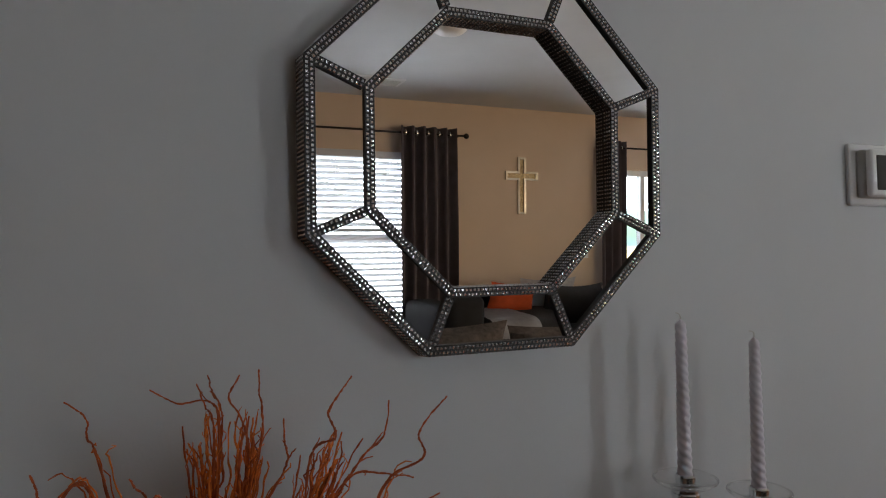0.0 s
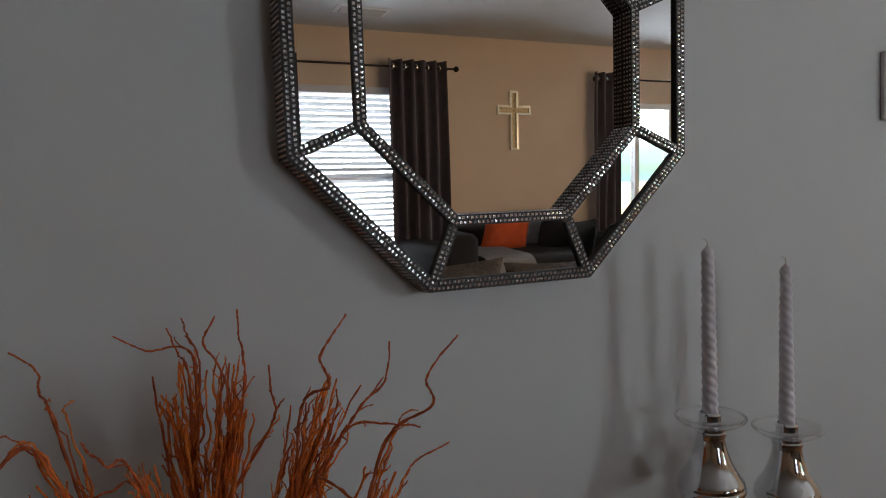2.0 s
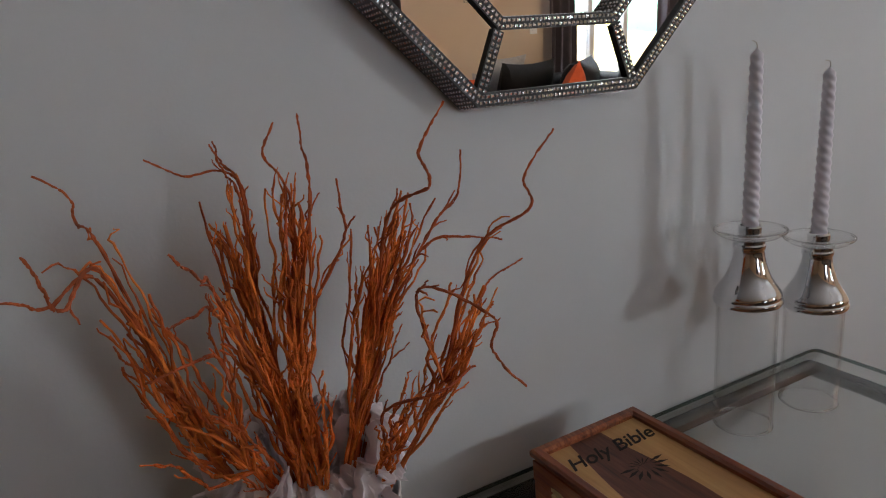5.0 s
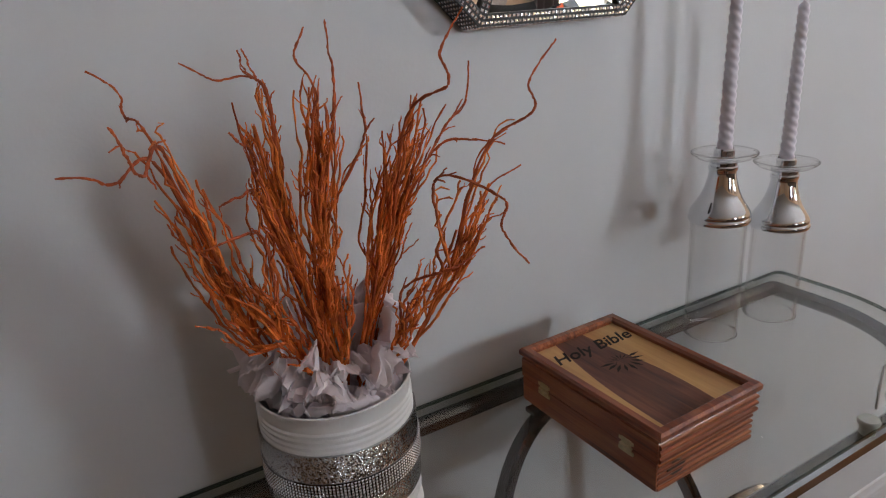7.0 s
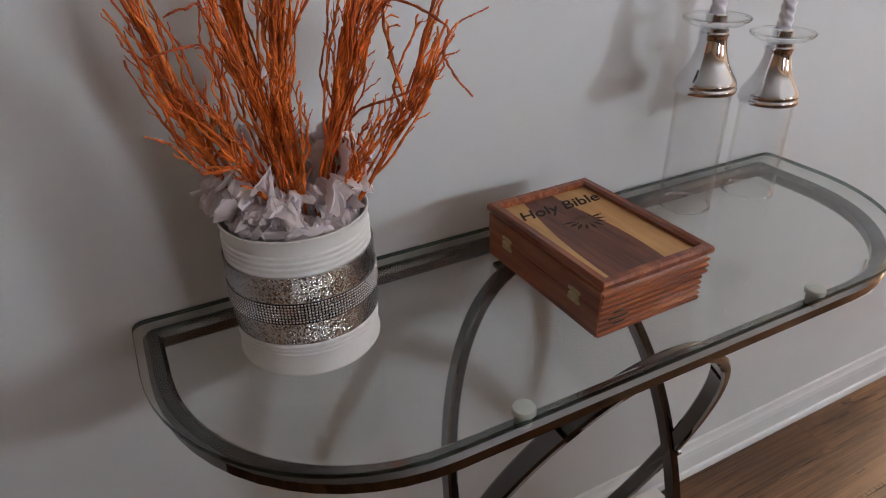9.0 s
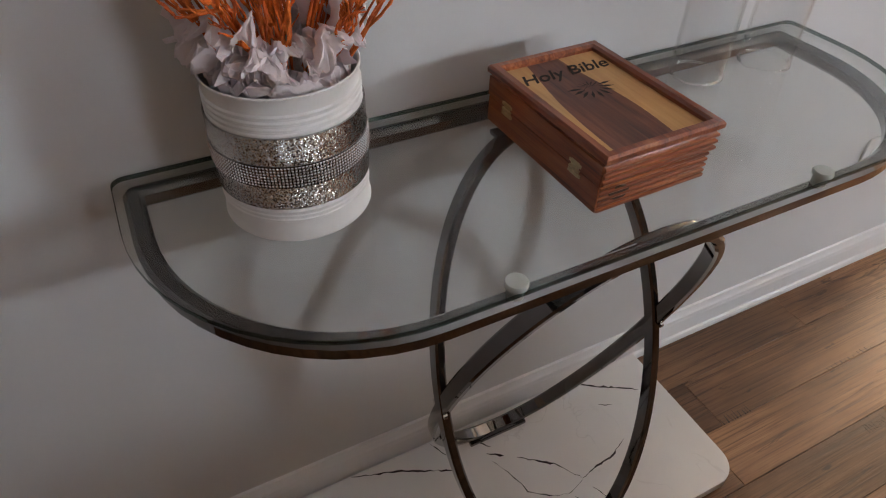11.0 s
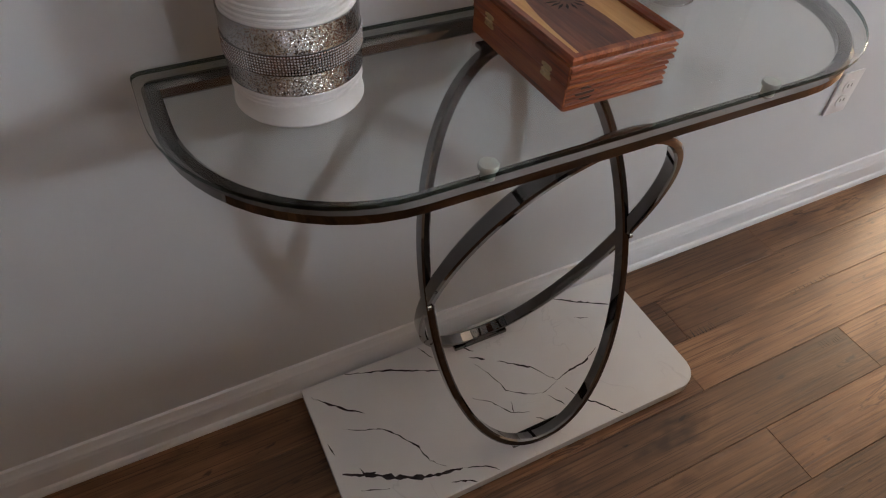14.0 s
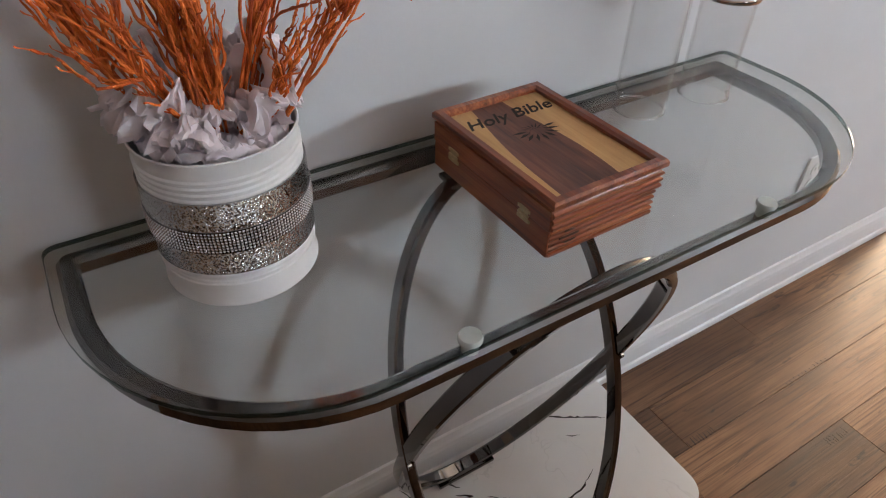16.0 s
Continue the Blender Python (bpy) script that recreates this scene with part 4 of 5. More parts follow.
def tissue():
    """Crumpled tissue: creased sheets standing out of the can and folding over towards its rim."""
    wad = empty("tissue_paper", pose(CX, CY, TOP + 0.1), label="crumpled white and lilac tissue paper stuffed in the can", category="tissue paper")
    rnd = random.Random(23)
    count = 17
    for sheet in range(count):
        inner = sheet >= 12
        a0 = 2 * math.pi * (sheet / 12 if not inner else (sheet - 11.6) / 5) + rnd.uniform(-0.18, 0.18)
        front = 4.0 < a0 % (2 * math.pi) < 5.5
        gap = abs(a0 % (2 * math.pi) - 5.0) < 0.30
        n, m = 26, 20
        span = rnd.uniform(0.85, 1.15) if not inner else rnd.uniform(1.1, 1.5)
        top = rnd.uniform(0.078, 0.094) if front else rnd.uniform(0.090, 0.114)
        if gap:
            top = 0.060
        if inner and not front:
            top += 0.006
        r0, rt, r1 = (0.022, 0.034, 0.046) if inner else (0.046, 0.054, rnd.uniform(0.066, 0.082))
        drop = rnd.uniform(0.010, 0.030)
        verts, faces = [], []
        for j in range(m + 1):
            v = j / m
            for i in range(n + 1):
                u = i / n - 0.5
                tall = top * (1 + 0.30 * noise.noise((u * 3.6 + 3, 0.5, sheet * 2.7)) - 0.10 * abs(u))
                if v < 0.62:
                    w = v / 0.62
                    q, z = r0 + (rt - r0) * w, 0.030 + (tall - 0.030) * w
                else:
                    w = (v - 0.62) / 0.38
                    q, z = rt + (r1 - rt) * math.sin(w * 1.57), tall - drop * w * w
                k1 = noise.noise((u * 6.0 + sheet * 3.1, v * 4.0, sheet * 1.7))
                k2 = noise.noise((u * 13 + sheet, v * 9, sheet * 4.3))
                fold = 0.020 * (0.35 - abs(k1)) * (0.4 + v) + 0.008 * (0.3 - abs(k2))
                q += fold + rnd.gauss(0, 0.0004)
                if z < 0.066:
                    q = min(q, 0.0655)
                z += 0.007 * k1 * v + rnd.gauss(0, 0.0004) + 0.004 * k2
                a = a0 + u * span + 0.09 * noise.noise((u * 5, v * 5, sheet * 9.1))
                verts.append((q * math.cos(a), q * math.sin(a), z))
        for j in range(m):
            for i in range(n):
                k = j * (n + 1) + i
                if rnd.random() < 0.5:
                    faces += [(k, k + 1, k + n + 2), (k, k + n + 2, k + n + 1)]
                else:
                    faces += [(k, k + 1, k + n + 1), (k + 1, k + n + 2, k + n + 1)]
        sheet_part(verts, faces, wad)
    # a crumpled sheet fills the mouth of the can up to the rim
    verts, faces, n, m = [], [], 60, 14
    for j in range(m + 1):
        for i in range(n):
            a, q = 2 * math.pi * i / n, 0.0655 * (0.06 + 0.94 * j / m)
            x, y = q * math.cos(a), q * math.sin(a)
            fold = noise.noise((x * 45, y * 45, 3.1))
            verts.append((x, y, 0.050 + 0.022 * (0.35 - abs(fold)) + 0.010 * noise.noise((x * 110, y * 110, 8)) - 0.006 * (j == m)))
    for j in range(m):
        for i in range(n):
            a, b = j * n + i, j * n + (i + 1) % n
            faces += [(a, b, b + n), (a, b + n, a + n)] if (i + j) % 2 else [(a, b, a + n), (b, b + n, a + n)]
    sheet_part(verts, faces, wad)


tissue()


# ---- orange branches ----
def tube(verts, faces, pts, r0, r1, sides=5, fuzz=0.0, rnd=random):
    b = len(verts)
    n = len(pts)
    for k, p in enumerate(pts):
        d = (pts[min(n - 1, k + 1)] - pts[max(0, k - 1)])
        d = d.normalized() if d.length > 1e-9 else Vector((0, 0, 1))
        u = d.orthogonal().normalized()
        w = d.cross(u)
        r = r0 + (r1 - r0) * k / (n - 1)
        for s in range(sides):
            a = 2 * math.pi * s / sides
            q = r * (1 + fuzz * rnd.uniform(-1, 1))
            verts.append(p + u * (q * math.cos(a)) + w * (q * math.sin(a)))
    for k in range(n - 1):
        for s in range(sides):
            t = (s + 1) % sides
            faces.append((b + k * sides + s, b + k * sides + t, b + (k + 1) * sides + t, b + (k + 1) * sides + s))
    faces.append(tuple(b + (n - 1) * sides + s for s in range(sides)))


def bezier(a, b, c, d, n):
    return [a * (1 - t) ** 3 + b * (3 * t * (1 - t) ** 2) + c * (3 * t * t * (1 - t)) + d * t ** 3 for t in [k / n for k in range(n + 1)]]


def wiggle(pts, amp, freq, seed, start=0.15):
    n = len(pts)
    out = []
    for k, p in enumerate(pts):
        t = k / (n - 1)
        g = max(0.0, (t - start) / (1 - start))
        o = Vector((noise.noise((t * freq, seed, 0.3)), noise.noise((t * freq, seed, 7.7)), 0.5 * noise.noise((t * freq, seed, 15.1))))
        out.append(p + o * amp * g)
    return out


def branch(seed, crown, tips, strands, spread, reach):
    """One dyed branch: a stem from the can to its crown, a sheaf of fuzzy strands, and long curling tips."""
    rnd = random.Random(seed)
    root = Vector((CX + rnd.uniform(-0.010, 0.010), CY - 0.016 + rnd.uniform(-0.010, 0.010), TOP + 0.082))
    crown = Vector(crown)
    axis = crown - root
    verts, faces = [], []
    side = axis.cross(Vector((0, 1, 0.2))).normalized()
    deep = side.cross(axis).normalized()
    bend = side * rnd.uniform(-0.02, 0.02)
    stem = wiggle(bezier(root, root + axis * 0.35 + bend, root + axis * 0.7 + bend, crown, 16), 0.007, 5, seed)
    stem.append(crown + axis * 0.07)
    stem.append(crown + axis * 0.14)

    def along(t):
        k = min(17, int(t * 16))
        return stem[k].lerp(stem[k + 1], t * 16 - k)
    for k in range(5):
        o = (side * rnd.gauss(0, 1) + deep * rnd.gauss(0, 1)) * 0.0030
        stop = rnd.randrange(8, 16)
        mate = [q + o * (0.6 + 1.3 * i / 16) for i, q in enumerate(stem[:stop])] if k else stem[:17]
        tube(verts, faces, wiggle(mate, 0.005, 6, seed + k * 7.7, 0.0), 0.0021 if not k else 0.0015, 0.0011, 6, 0.4, rnd)
    for k in range(int(strands * 0.72)):
        t0 = rnd.uniform(0.36, 0.58) if k % 3 else rnd.uniform(0.48, 0.80)
        t1 = min(1.08, t0 + rnd.uniform(0.30, 0.60)) * reach
        o = (side * rnd.gauss(0, 1.0) + deep * rnd.gauss(0, 1.0)) * spread
        flick = (side * rnd.gauss(0, 1) + deep * rnd.gauss(0, 1)) * 0.0045
        pts = []
        for i in range(25):
            w = i / 24
            t = t0 + (t1 - t0) * w
            grow = min(1.0, w * 3.2)
            wide = 0.06 + 0.84 * min(1.0, t / 0.72) ** 1.6
            pts.append(along(t) + o * (grow * grow * (3 - 2 * grow) * wide) + flick * w ** 3)
        pts = wiggle(pts, 0.0046, 5 + 6 * (t1 - t0), seed * 10 + k, 0.0)
        for q in pts:
            q.y = min(q.y, -0.012)
        tube(verts, faces, pts, 0.00140, 0.00078, 5, 0.6, rnd)
        for _ in range(4):
            i = rnd.randrange(4, 24)
            d = ((pts[i + 1] - pts[i - 1]).normalized() + axis.normalized() * 1.8).normalized()
            e = pts[i] + d * rnd.uniform(0.010, 0.022) + (side * rnd.gauss(0, 1) + deep * rnd.gauss(0, 1)) * 0.0042
            e.y = min(e.y, -0.010)
            tube(verts, faces, wiggle(bezier(pts[i], pts[i] + d * 0.006, e - d * 0.006, e, 6), 0.002, 5, rnd.random() * 99), 0.00095, 0.00045, 4, 0.5, rnd)
    made = []
    for y, bends in tips:
        ctrl = [Vector((x, y, z)) for x, z in bends]
        ctrl.append(stem[11])
        ctrl = ctrl[::-1]
        ctrl[1].y = (ctrl[1].y + stem[12].y) / 2
        v2, f2 = [], []
        pts = spline(ctrl, 14)
        pts = wiggle(pts, 0.003, 7, seed + y, 0.0)
        for q in pts:
            q.y = min(q.y, -0.008)
        tube(v2, f2, pts, 0.00128, 0.00068, 6, 0.55, rnd)
        for c in range(3):
            stop = max(5, int(len(pts) * rnd.uniform(0.16, 0.42)))
            o = Vector((rnd.gauss(0, 1), rnd.gauss(0, 1), rnd.gauss(0, 1))) * 0.0045
            mate = [q + o * (0.3 + 1.2 * i / stop) for i, q in enumerate(pts[:stop])]
            mate = wiggle(mate, 0.009, 9, c * 3.3 + seed, 0.0)
            for q in mate:
                q.y = min(q.y, -0.010)
            tube(verts, faces, mate, 0.0012, 0.0006, 5, 0.45, rnd)
        for _ in range(3):
            k = rnd.randrange(2, len(pts) // 2)
            d = (pts[k + 1] - pts[k]).normalized()
            e = pts[k] + d * rnd.uniform(0.008, 0.02) + Vector((rnd.gauss(0, 1), rnd.gauss(0, 1), rnd.gauss(0, 1))) * 0.004
            e.y = min(e.y, -0.010)
            tube(v2, f2, wiggle(bezier(pts[k], pts[k] + d * 0.006, e, e, 6), 0.002, 5, k), 0.0009, 0.0005, 4, 0.3, rnd)
        made.append((v2, f2))
    ob = raw("dried_branch", verts, faces, M_TWIG)
    tagged(ob, "dyed orange curly branch with fuzzy strands standing in the can", "branch", "orange branches in the can")
    for v2, f2 in made:
        raw("curling_tip", v2, f2, M_TWIG2, ob, False)
    return ob


def spline(c, n):
    """A smooth curve through the bends of a twig."""
    c = [c[0] * 2 - c[1]] + c + [c[-1] * 2 - c[-2]]
    out = []
    for a, b, d, e in zip(c, c[1:], c[2:], c[3:]):
        for k in range(n):
            t = k / n
            out.append(((b * 2) + (d - a) * t + (a * 2 - b * 5 + d * 4 - e) * t * t + (b * 3 - a - d * 3 + e) * t ** 3) * 0.5)
    return out + [c[-2]]


M_TWIG2 = simple("rust_orange_twig", (0.46, 0.092, 0.02), 0.85, vary=0.45, scale=60, grain=1.0, grain_scale=900, grain_dist=0.001)
branch(1, (-0.430, -0.165, 1.125), [(-0.106, [(-0.474, 1.230), (-0.457, 1.213), (-0.456, 1.196), (-0.445, 1.180)]), (-0.250, [(-0.475, 1.207), (-0.471, 1.192), (-0.463, 1.178), (-0.445, 1.180)]), (-0.187, [(-0.507, 1.173), (-0.490, 1.170), (-0.475, 1.164), (-0.448, 1.168)])], 26, 0.013, 1.0)
branch(2, (-0.424, -0.190, 1.075), [(-0.170, [(-0.450, 1.127), (-0.440, 1.110), (-0.418, 1.085)]), (-0.220, [(-0.437, 1.118), (-0.415, 1.122), (-0.392, 1.110)])], 20, 0.011, 0.9)
branch(3, (-0.362, -0.090, 1.175), [(-0.065, [(-0.405, 1.228), (-0.379, 1.212), (-0.352, 1.212), (-0.342, 1.190)]), (-0.030, [(-0.349, 1.233), (-0.346, 1.215), (-0.338, 1.190)]), (-0.100, [(-0.362, 1.236), (-0.356, 1.215), (-0.348, 1.190)])], 30, 0.013, 1.0)
branch(4, (-0.368, -0.165, 1.120), [(-0.248, [(-0.415, 1.195), (-0.400, 1.178), (-0.390, 1.158)]), (-0.200, [(-0.420, 1.140), (-0.403, 1.144), (-0.388, 1.135)])], 28, 0.013, 1.0)
branch(5, (-0.318, -0.130, 1.175), [(-0.150, [(-0.327, 1.249), (-0.336, 1.228), (-0.323, 1.200), (-0.327, 1.175)]), (-0.150, [(-0.310, 1.253), (-0.309, 1.222), (-0.307, 1.185)]), (-0.150, [(-0.288, 1.205), (-0.287, 1.178), (-0.286, 1.155)])], 32, 0.011, 1.0)
branch(6, (-0.345, -0.190, 1.085), [], 26, 0.011, 1.0)
branch(7, (-0.244, -0.160, 1.160), [(-0.242, [(-0.245, 1.255), (-0.265, 1.228), (-0.259, 1.206), (-0.272, 1.180)]), (-0.150, [(-0.184, 1.212), (-0.192, 1.175), (-0.215, 1.158)]), (-0.180, [(-0.170, 1.142), (-0.200, 1.150), (-0.232, 1.146)])], 34, 0.012, 1.0)
branch(8, (-0.250, -0.110, 1.130), [(-0.150, [(-0.238, 1.150), (-0.246, 1.130), (-0.262, 1.100)])], 26, 0.012, 1.0)
branch(9, (-0.200, -0.195, 1.115), [(-0.232, [(-0.156, 1.228), (-0.182, 1.200), (-0.180, 1.176), (-0.210, 1.146)]), (-0.150, [(-0.132, 1.112), (-0.166, 1.100), (-0.192, 1.080)]), (-0.288, [(-0.228, 1.078), (-0.250, 1.108), (-0.250, 1.132), (-0.272, 1.138)])], 19, 0.009, 0.9)
branch(10, (-0.262, -0.200, 1.040), [(-0.260, [(-0.248, 1.088), (-0.278, 1.078), (-0.300, 1.055)])], 14, 0.008, 0.9)


# ---- boxed bible ----
def moulded(x0, x1, y0, y1, prof):
    """A box whose sides follow (inset, z) pairs on the front, back and right; the left side stays flat."""
    bm = bmesh.new()
    rows = []
    for g, z in prof:
        rows.append([bm.verts.new(p) for p in ((x0, y0 + g, z), (x1 - g, y0 + g, z), (x1 - g, y1 - g, z), (x0, y1 - g, z))])
    for a, b in zip(rows, rows[1:]):
        for k in range(4):
            bm.faces.new((a[k], a[(k + 1) % 4], b[(k + 1) % 4], b[k]))
    bm.faces.new(rows[0][::-1]), bm.faces.new(rows[-1])
    bmesh.ops.recalc_face_normals(bm, faces=bm.faces[:])
    return bm


def bible_box():
    W, L = 0.154, 0.218
    b = empty("bible_box", pose(0.002, -0.1715, TOP + 0.0006, 0, 0, 1.3), label="hinged red cedar bible box with an inlaid engraved lid", category="wooden box")
    x0, x1, y0, y1 = -W / 2, W / 2, -L / 2, L / 2
    def steps(z0, z1, count, deep):
        """Beaded moulding: rounded ridges with narrow grooves between them."""
        h = (z1 - z0) / count
        out = []
        for k in range(count):
            a = z0 + h * k
            out += [(deep, a + 0.08 * h), (0.35 * deep, a + 0.22 * h), (0.0, a + 0.48 * h), (0.2 * deep, a + 0.74 * h), (deep, a + 0.92 * h)]
        return out
    low = [(0.0, 0.0), (0.0, 0.0035)] + steps(0.004, 0.0325, 4, 0.0024)
    part("box_body", moulded(x0 + 0.003, x1 - 0.003, y0 + 0.003, y1 - 0.003, low), M_CEDARX, b)
    lid_p = steps(0.0335, 0.0570, 3, 0.0026) + [(0.004, 0.0585)]
    lid = part("lid", moulded(x0 + 0.002, x1, y0, y1, lid_p), M_CEDARX, b)
    kb = bmesh.new()
    kc = [kb.verts.new((x0 + 0.030 + (0.013 + 0.004 * noise.noise((k * 0.9, 0, 3))) * math.cos(2 * math.pi * k / 20), y0 + 0.0039, 0.0175 + (0.0085 + 0.003 * noise.noise((k * 0.9, 5, 3))) * math.sin(2 * math.pi * k / 20))) for k in range(20)]
    kf = kb.faces.new(kc)
    bmesh.ops.extrude_face_region(kb, geom=[kf])
    for q in kc:
        q.co.y += 0.004
    bmesh.ops.recalc_face_normals(kb, faces=kb.faces[:])
    part("knot", kb, M_KNOT, b, "dark cedar knot")
    part("side_panel", box(x0 + 0.0005, x0 + 0.0032, y0 + 0.004, y1 - 0.004, 0.0005, 0.0325, 0.0006), M_CEDAR, b)
    part("side_panel", box(x0 - 0.0002, x0 + 0.0024, y0 + 0.003, y1 - 0.003, 0.0338, 0.0582, 0.0006), M_CEDAR, lid)
    # raised frame of the lid
    t, f = 0.0705, 0.013
    fr = bmesh.new()
    o = [(x0 - 0.001, y0 - 0.001), (x1 + 0.002, y0 - 0.001), (x1 + 0.002, y1 + 0.001), (x0 - 0.001, y1 + 0.001)]

    def off(g):
        return [(o[0][0] + g, o[0][1] + g), (o[1][0] - g, o[1][1] + g), (o[2][0] - g, o[2][1] - g), (o[3][0] + g, o[3][1] - g)]
    levels = [(0.004, 0.0585), (0.0, 0.062), (0.0, 0.0675), (0.0025, t), (f - 0.003, t), (f, t - 0.003), (f, 0.0588)]
    vs = [[fr.verts.new((x, y, z)) for x, y in off(g)] for g, z in levels]
    for a, c in zip(vs, vs[1:] + vs[:1]):
        for k in range(4):
            fr.faces.new((a[k], a[(k + 1) % 4], c[(k + 1) % 4], c[k]))
    bmesh.ops.recalc_face_normals(fr, faces=fr.faces[:])
    part("lid_frame", fr, M_CEDAR, lid)
    # inlaid panel: honey strips beside a flaring brown band
    ix0, ix1, iy0, iy1, z = x0 + f - 0.001, x1 - f + 0.002, y0 + f - 0.001, y1 - f + 0.001, 0.0632

    def inlay(pts, mat):
        bm = prism(pts, 0.0588, z)
        part("inlay_panel", bm, mat, lid)
    n = 12
    left = [(ix0 + 0.034 - 0.010 * math.sin(math.pi * k / n) - 0.024 * (1 - k / n) ** 1.6, iy0 + (iy1 - iy0) * k / n) for k in range(n + 1)]
    right = [(ix1 - 0.047 + 0.005 * math.sin(math.pi * 1.5 * k / n) + 0.004 * (1 - k / n), iy0 + (iy1 - iy0) * k / n) for k in range(n + 1)]
    inlay([(ix0, iy0)] + left + [(ix0, iy1)], M_MAPLE)
    inlay(left + right[::-1], M_WALNUT)
    inlay(right + [(ix1, iy1), (ix1, iy0)], M_MAPLE)
    # lettering and rays, burnt in
    cu = bpy.data.curves.new("lettering", "FONT")
    cu.body, cu.size, cu.extrude, cu.align_x, cu.shear = "Holy Bible", 0.0288, 0.0002, "CENTER", 0.32
    cu.offset = 0.0003
    tmp = new("tmp_text", cu)
    me = bpy.data.meshes.new_from_object(tmp.evaluated_get(bpy.context.evaluated_depsgraph_get()))
    bpy.data.objects.remove(tmp)
    me.materials.clear()
    me.materials.append(M_BURN)
    tx = new("lettering", me)
    tx.parent = lid
    tx.matrix_basis = pose(0.000, 0.056, z + 0.0003)
    tx["label"] = "burnt lettering reading Holy Bible"
    rb = bmesh.new()
    rnd = random.Random(6)
    for k in range(15):
        a = 2 * math.pi * k / 15 + 0.1
        r0, r1 = (0.011, 0.028 + 0.004 * rnd.random()) if math.sin(a) < 0.3 else (0.003, 0.016 + 0.003 * rnd.random())
        w = 0.0021 if math.sin(a) < 0.3 else 0.0008
        d, s = Vector((math.cos(a), math.sin(a) * 0.85, 0)), Vector((-math.sin(a), math.cos(a), 0))
        c = Vector((0.005, 0.022, z + 0.0004))
        rb.faces.new([rb.verts.new(c + d * r0 + s * w * 0.3), rb.verts.new(c + d * (r0 + r1) / 2 + s * w), rb.verts.new(c + d * r1), rb.verts.new(c + d * (r0 + r1) / 2 - s * w)])
    for k in range(12):
        a0, a1 = math.pi * k / 12, math.pi * (k + 1) / 12
        c = Vector((0.006, 0.017, z + 0.0005))
        p = [c + Vector((r * math.cos(a), r * 0.55 * math.sin(a), 0)) for r, a in ((0.012, a0), (0.0128, a0), (0.0128, a1), (0.012, a1))]
        rb.faces.new([rb.verts.new(q) for q in p])
    bmesh.ops.recalc_face_normals(rb, faces=rb.faces[:])
    part("engraved_rays", rb, M_BURN, lid, "burnt sunburst and dove engraving")
    for y in (0.064, -0.066):
        h = part("hinge", box(-0.0015, 0.0005, -0.007, 0.007, -0.009, 0.009, 0.0005), M_BRASS, b, "small brass butterfly hinge")
        h.location = (x0 + 0.001, y, 0.033)
        part("knuckle", cyl((-0.002, -0.008, 0), (-0.002, 0.008, 0), 0.0016, 10), M_BRASS, h)
        for zz in (-0.006, 0.006):
            part("leaf", box(-0.002, 0.0, -0.010, 0.010, zz - 0.002, zz + 0.002, 0.0004), M_BRASS, h)


bible_box()


# ---- candle holders and candles ----
def candle_holder(low):
    h = empty("candle_holder", pose(0, 0, 0), label="clear glass candle holder with a silver domed neck and glass dish", category="candle holder", group="candle holders")
    part("glass_cylinder", lathe([(0.0355, 0.0), (0.0362, 0.002), (0.0362, low), (0.0341, low), (0.0339, 0.0045), (0.0332, 0.0)], 48, closed=True), M_CLEAR, h, smooth=True)
    dome = [(0.0345, -0.007), (0.0398, -0.006), (0.0408, -0.003), (0.0404, 0.000), (0.0388, 0.002), (0.0396, 0.0045), (0.0390, 0.0075), (0.0372, 0.011), (0.0340, 0.016), (0.0300, 0.022), (0.0262, 0.029), (0.0230, 0.037), (0.0205, 0.045), (0.0185, 0.053), (0.0176, 0.060), (0.0176, 0.063), (0.0190, 0.065), (0.0190, 0.069), (0.0174, 0.071), (0.0174, 0.074), (0.0192, 0.076), (0.0, 0.077)]
    rim = [(0.0352 + 0.0017 * math.cos(a), 0.0018 + 0.0017 * math.sin(a)) for a in [math.pi * k / 4 for k in range(8)]]
    part("base_rim", lathe(rim, 56, closed=True), M_PANE, h, "thick clear glass foot rim", True)
    lip = [(0.0408 + 0.0016 * math.cos(a), low + 0.0872 + 0.0016 * math.sin(a)) for a in [math.pi * k / 4 for k in range(8)]]
    part("dish_lip", lathe(lip, 56, closed=True), M_PANE, h, "rounded clear glass lip", True)
    part("silver_dome", lathe([(r, z + low) for r, z in dome], 56), M_MERCURY, h, "silvered glass dome", True)
    dish = [(0.0, 0.0772), (0.022, 0.0775), (0.034, 0.080), (0.0400, 0.084), (0.0413, 0.087), (0.0400, 0.0895), (0.035, 0.086), (0.020, 0.083), (0.0, 0.083)]
    part("glass_dish", lathe([(r, z + low) for r, z in dish], 56), M_CLEAR, h, "clear glass dish", True)
    cup = [(0.0, 0.0832), (0.013, 0.0832), (0.0135, 0.091), (0.0112, 0.093), (0.0112, 0.085), (0.0, 0.085)]
    part("socket", lathe([(r, z + low) for r, z in cup], 28), M_MERCURY, h, smooth=True)
    return h


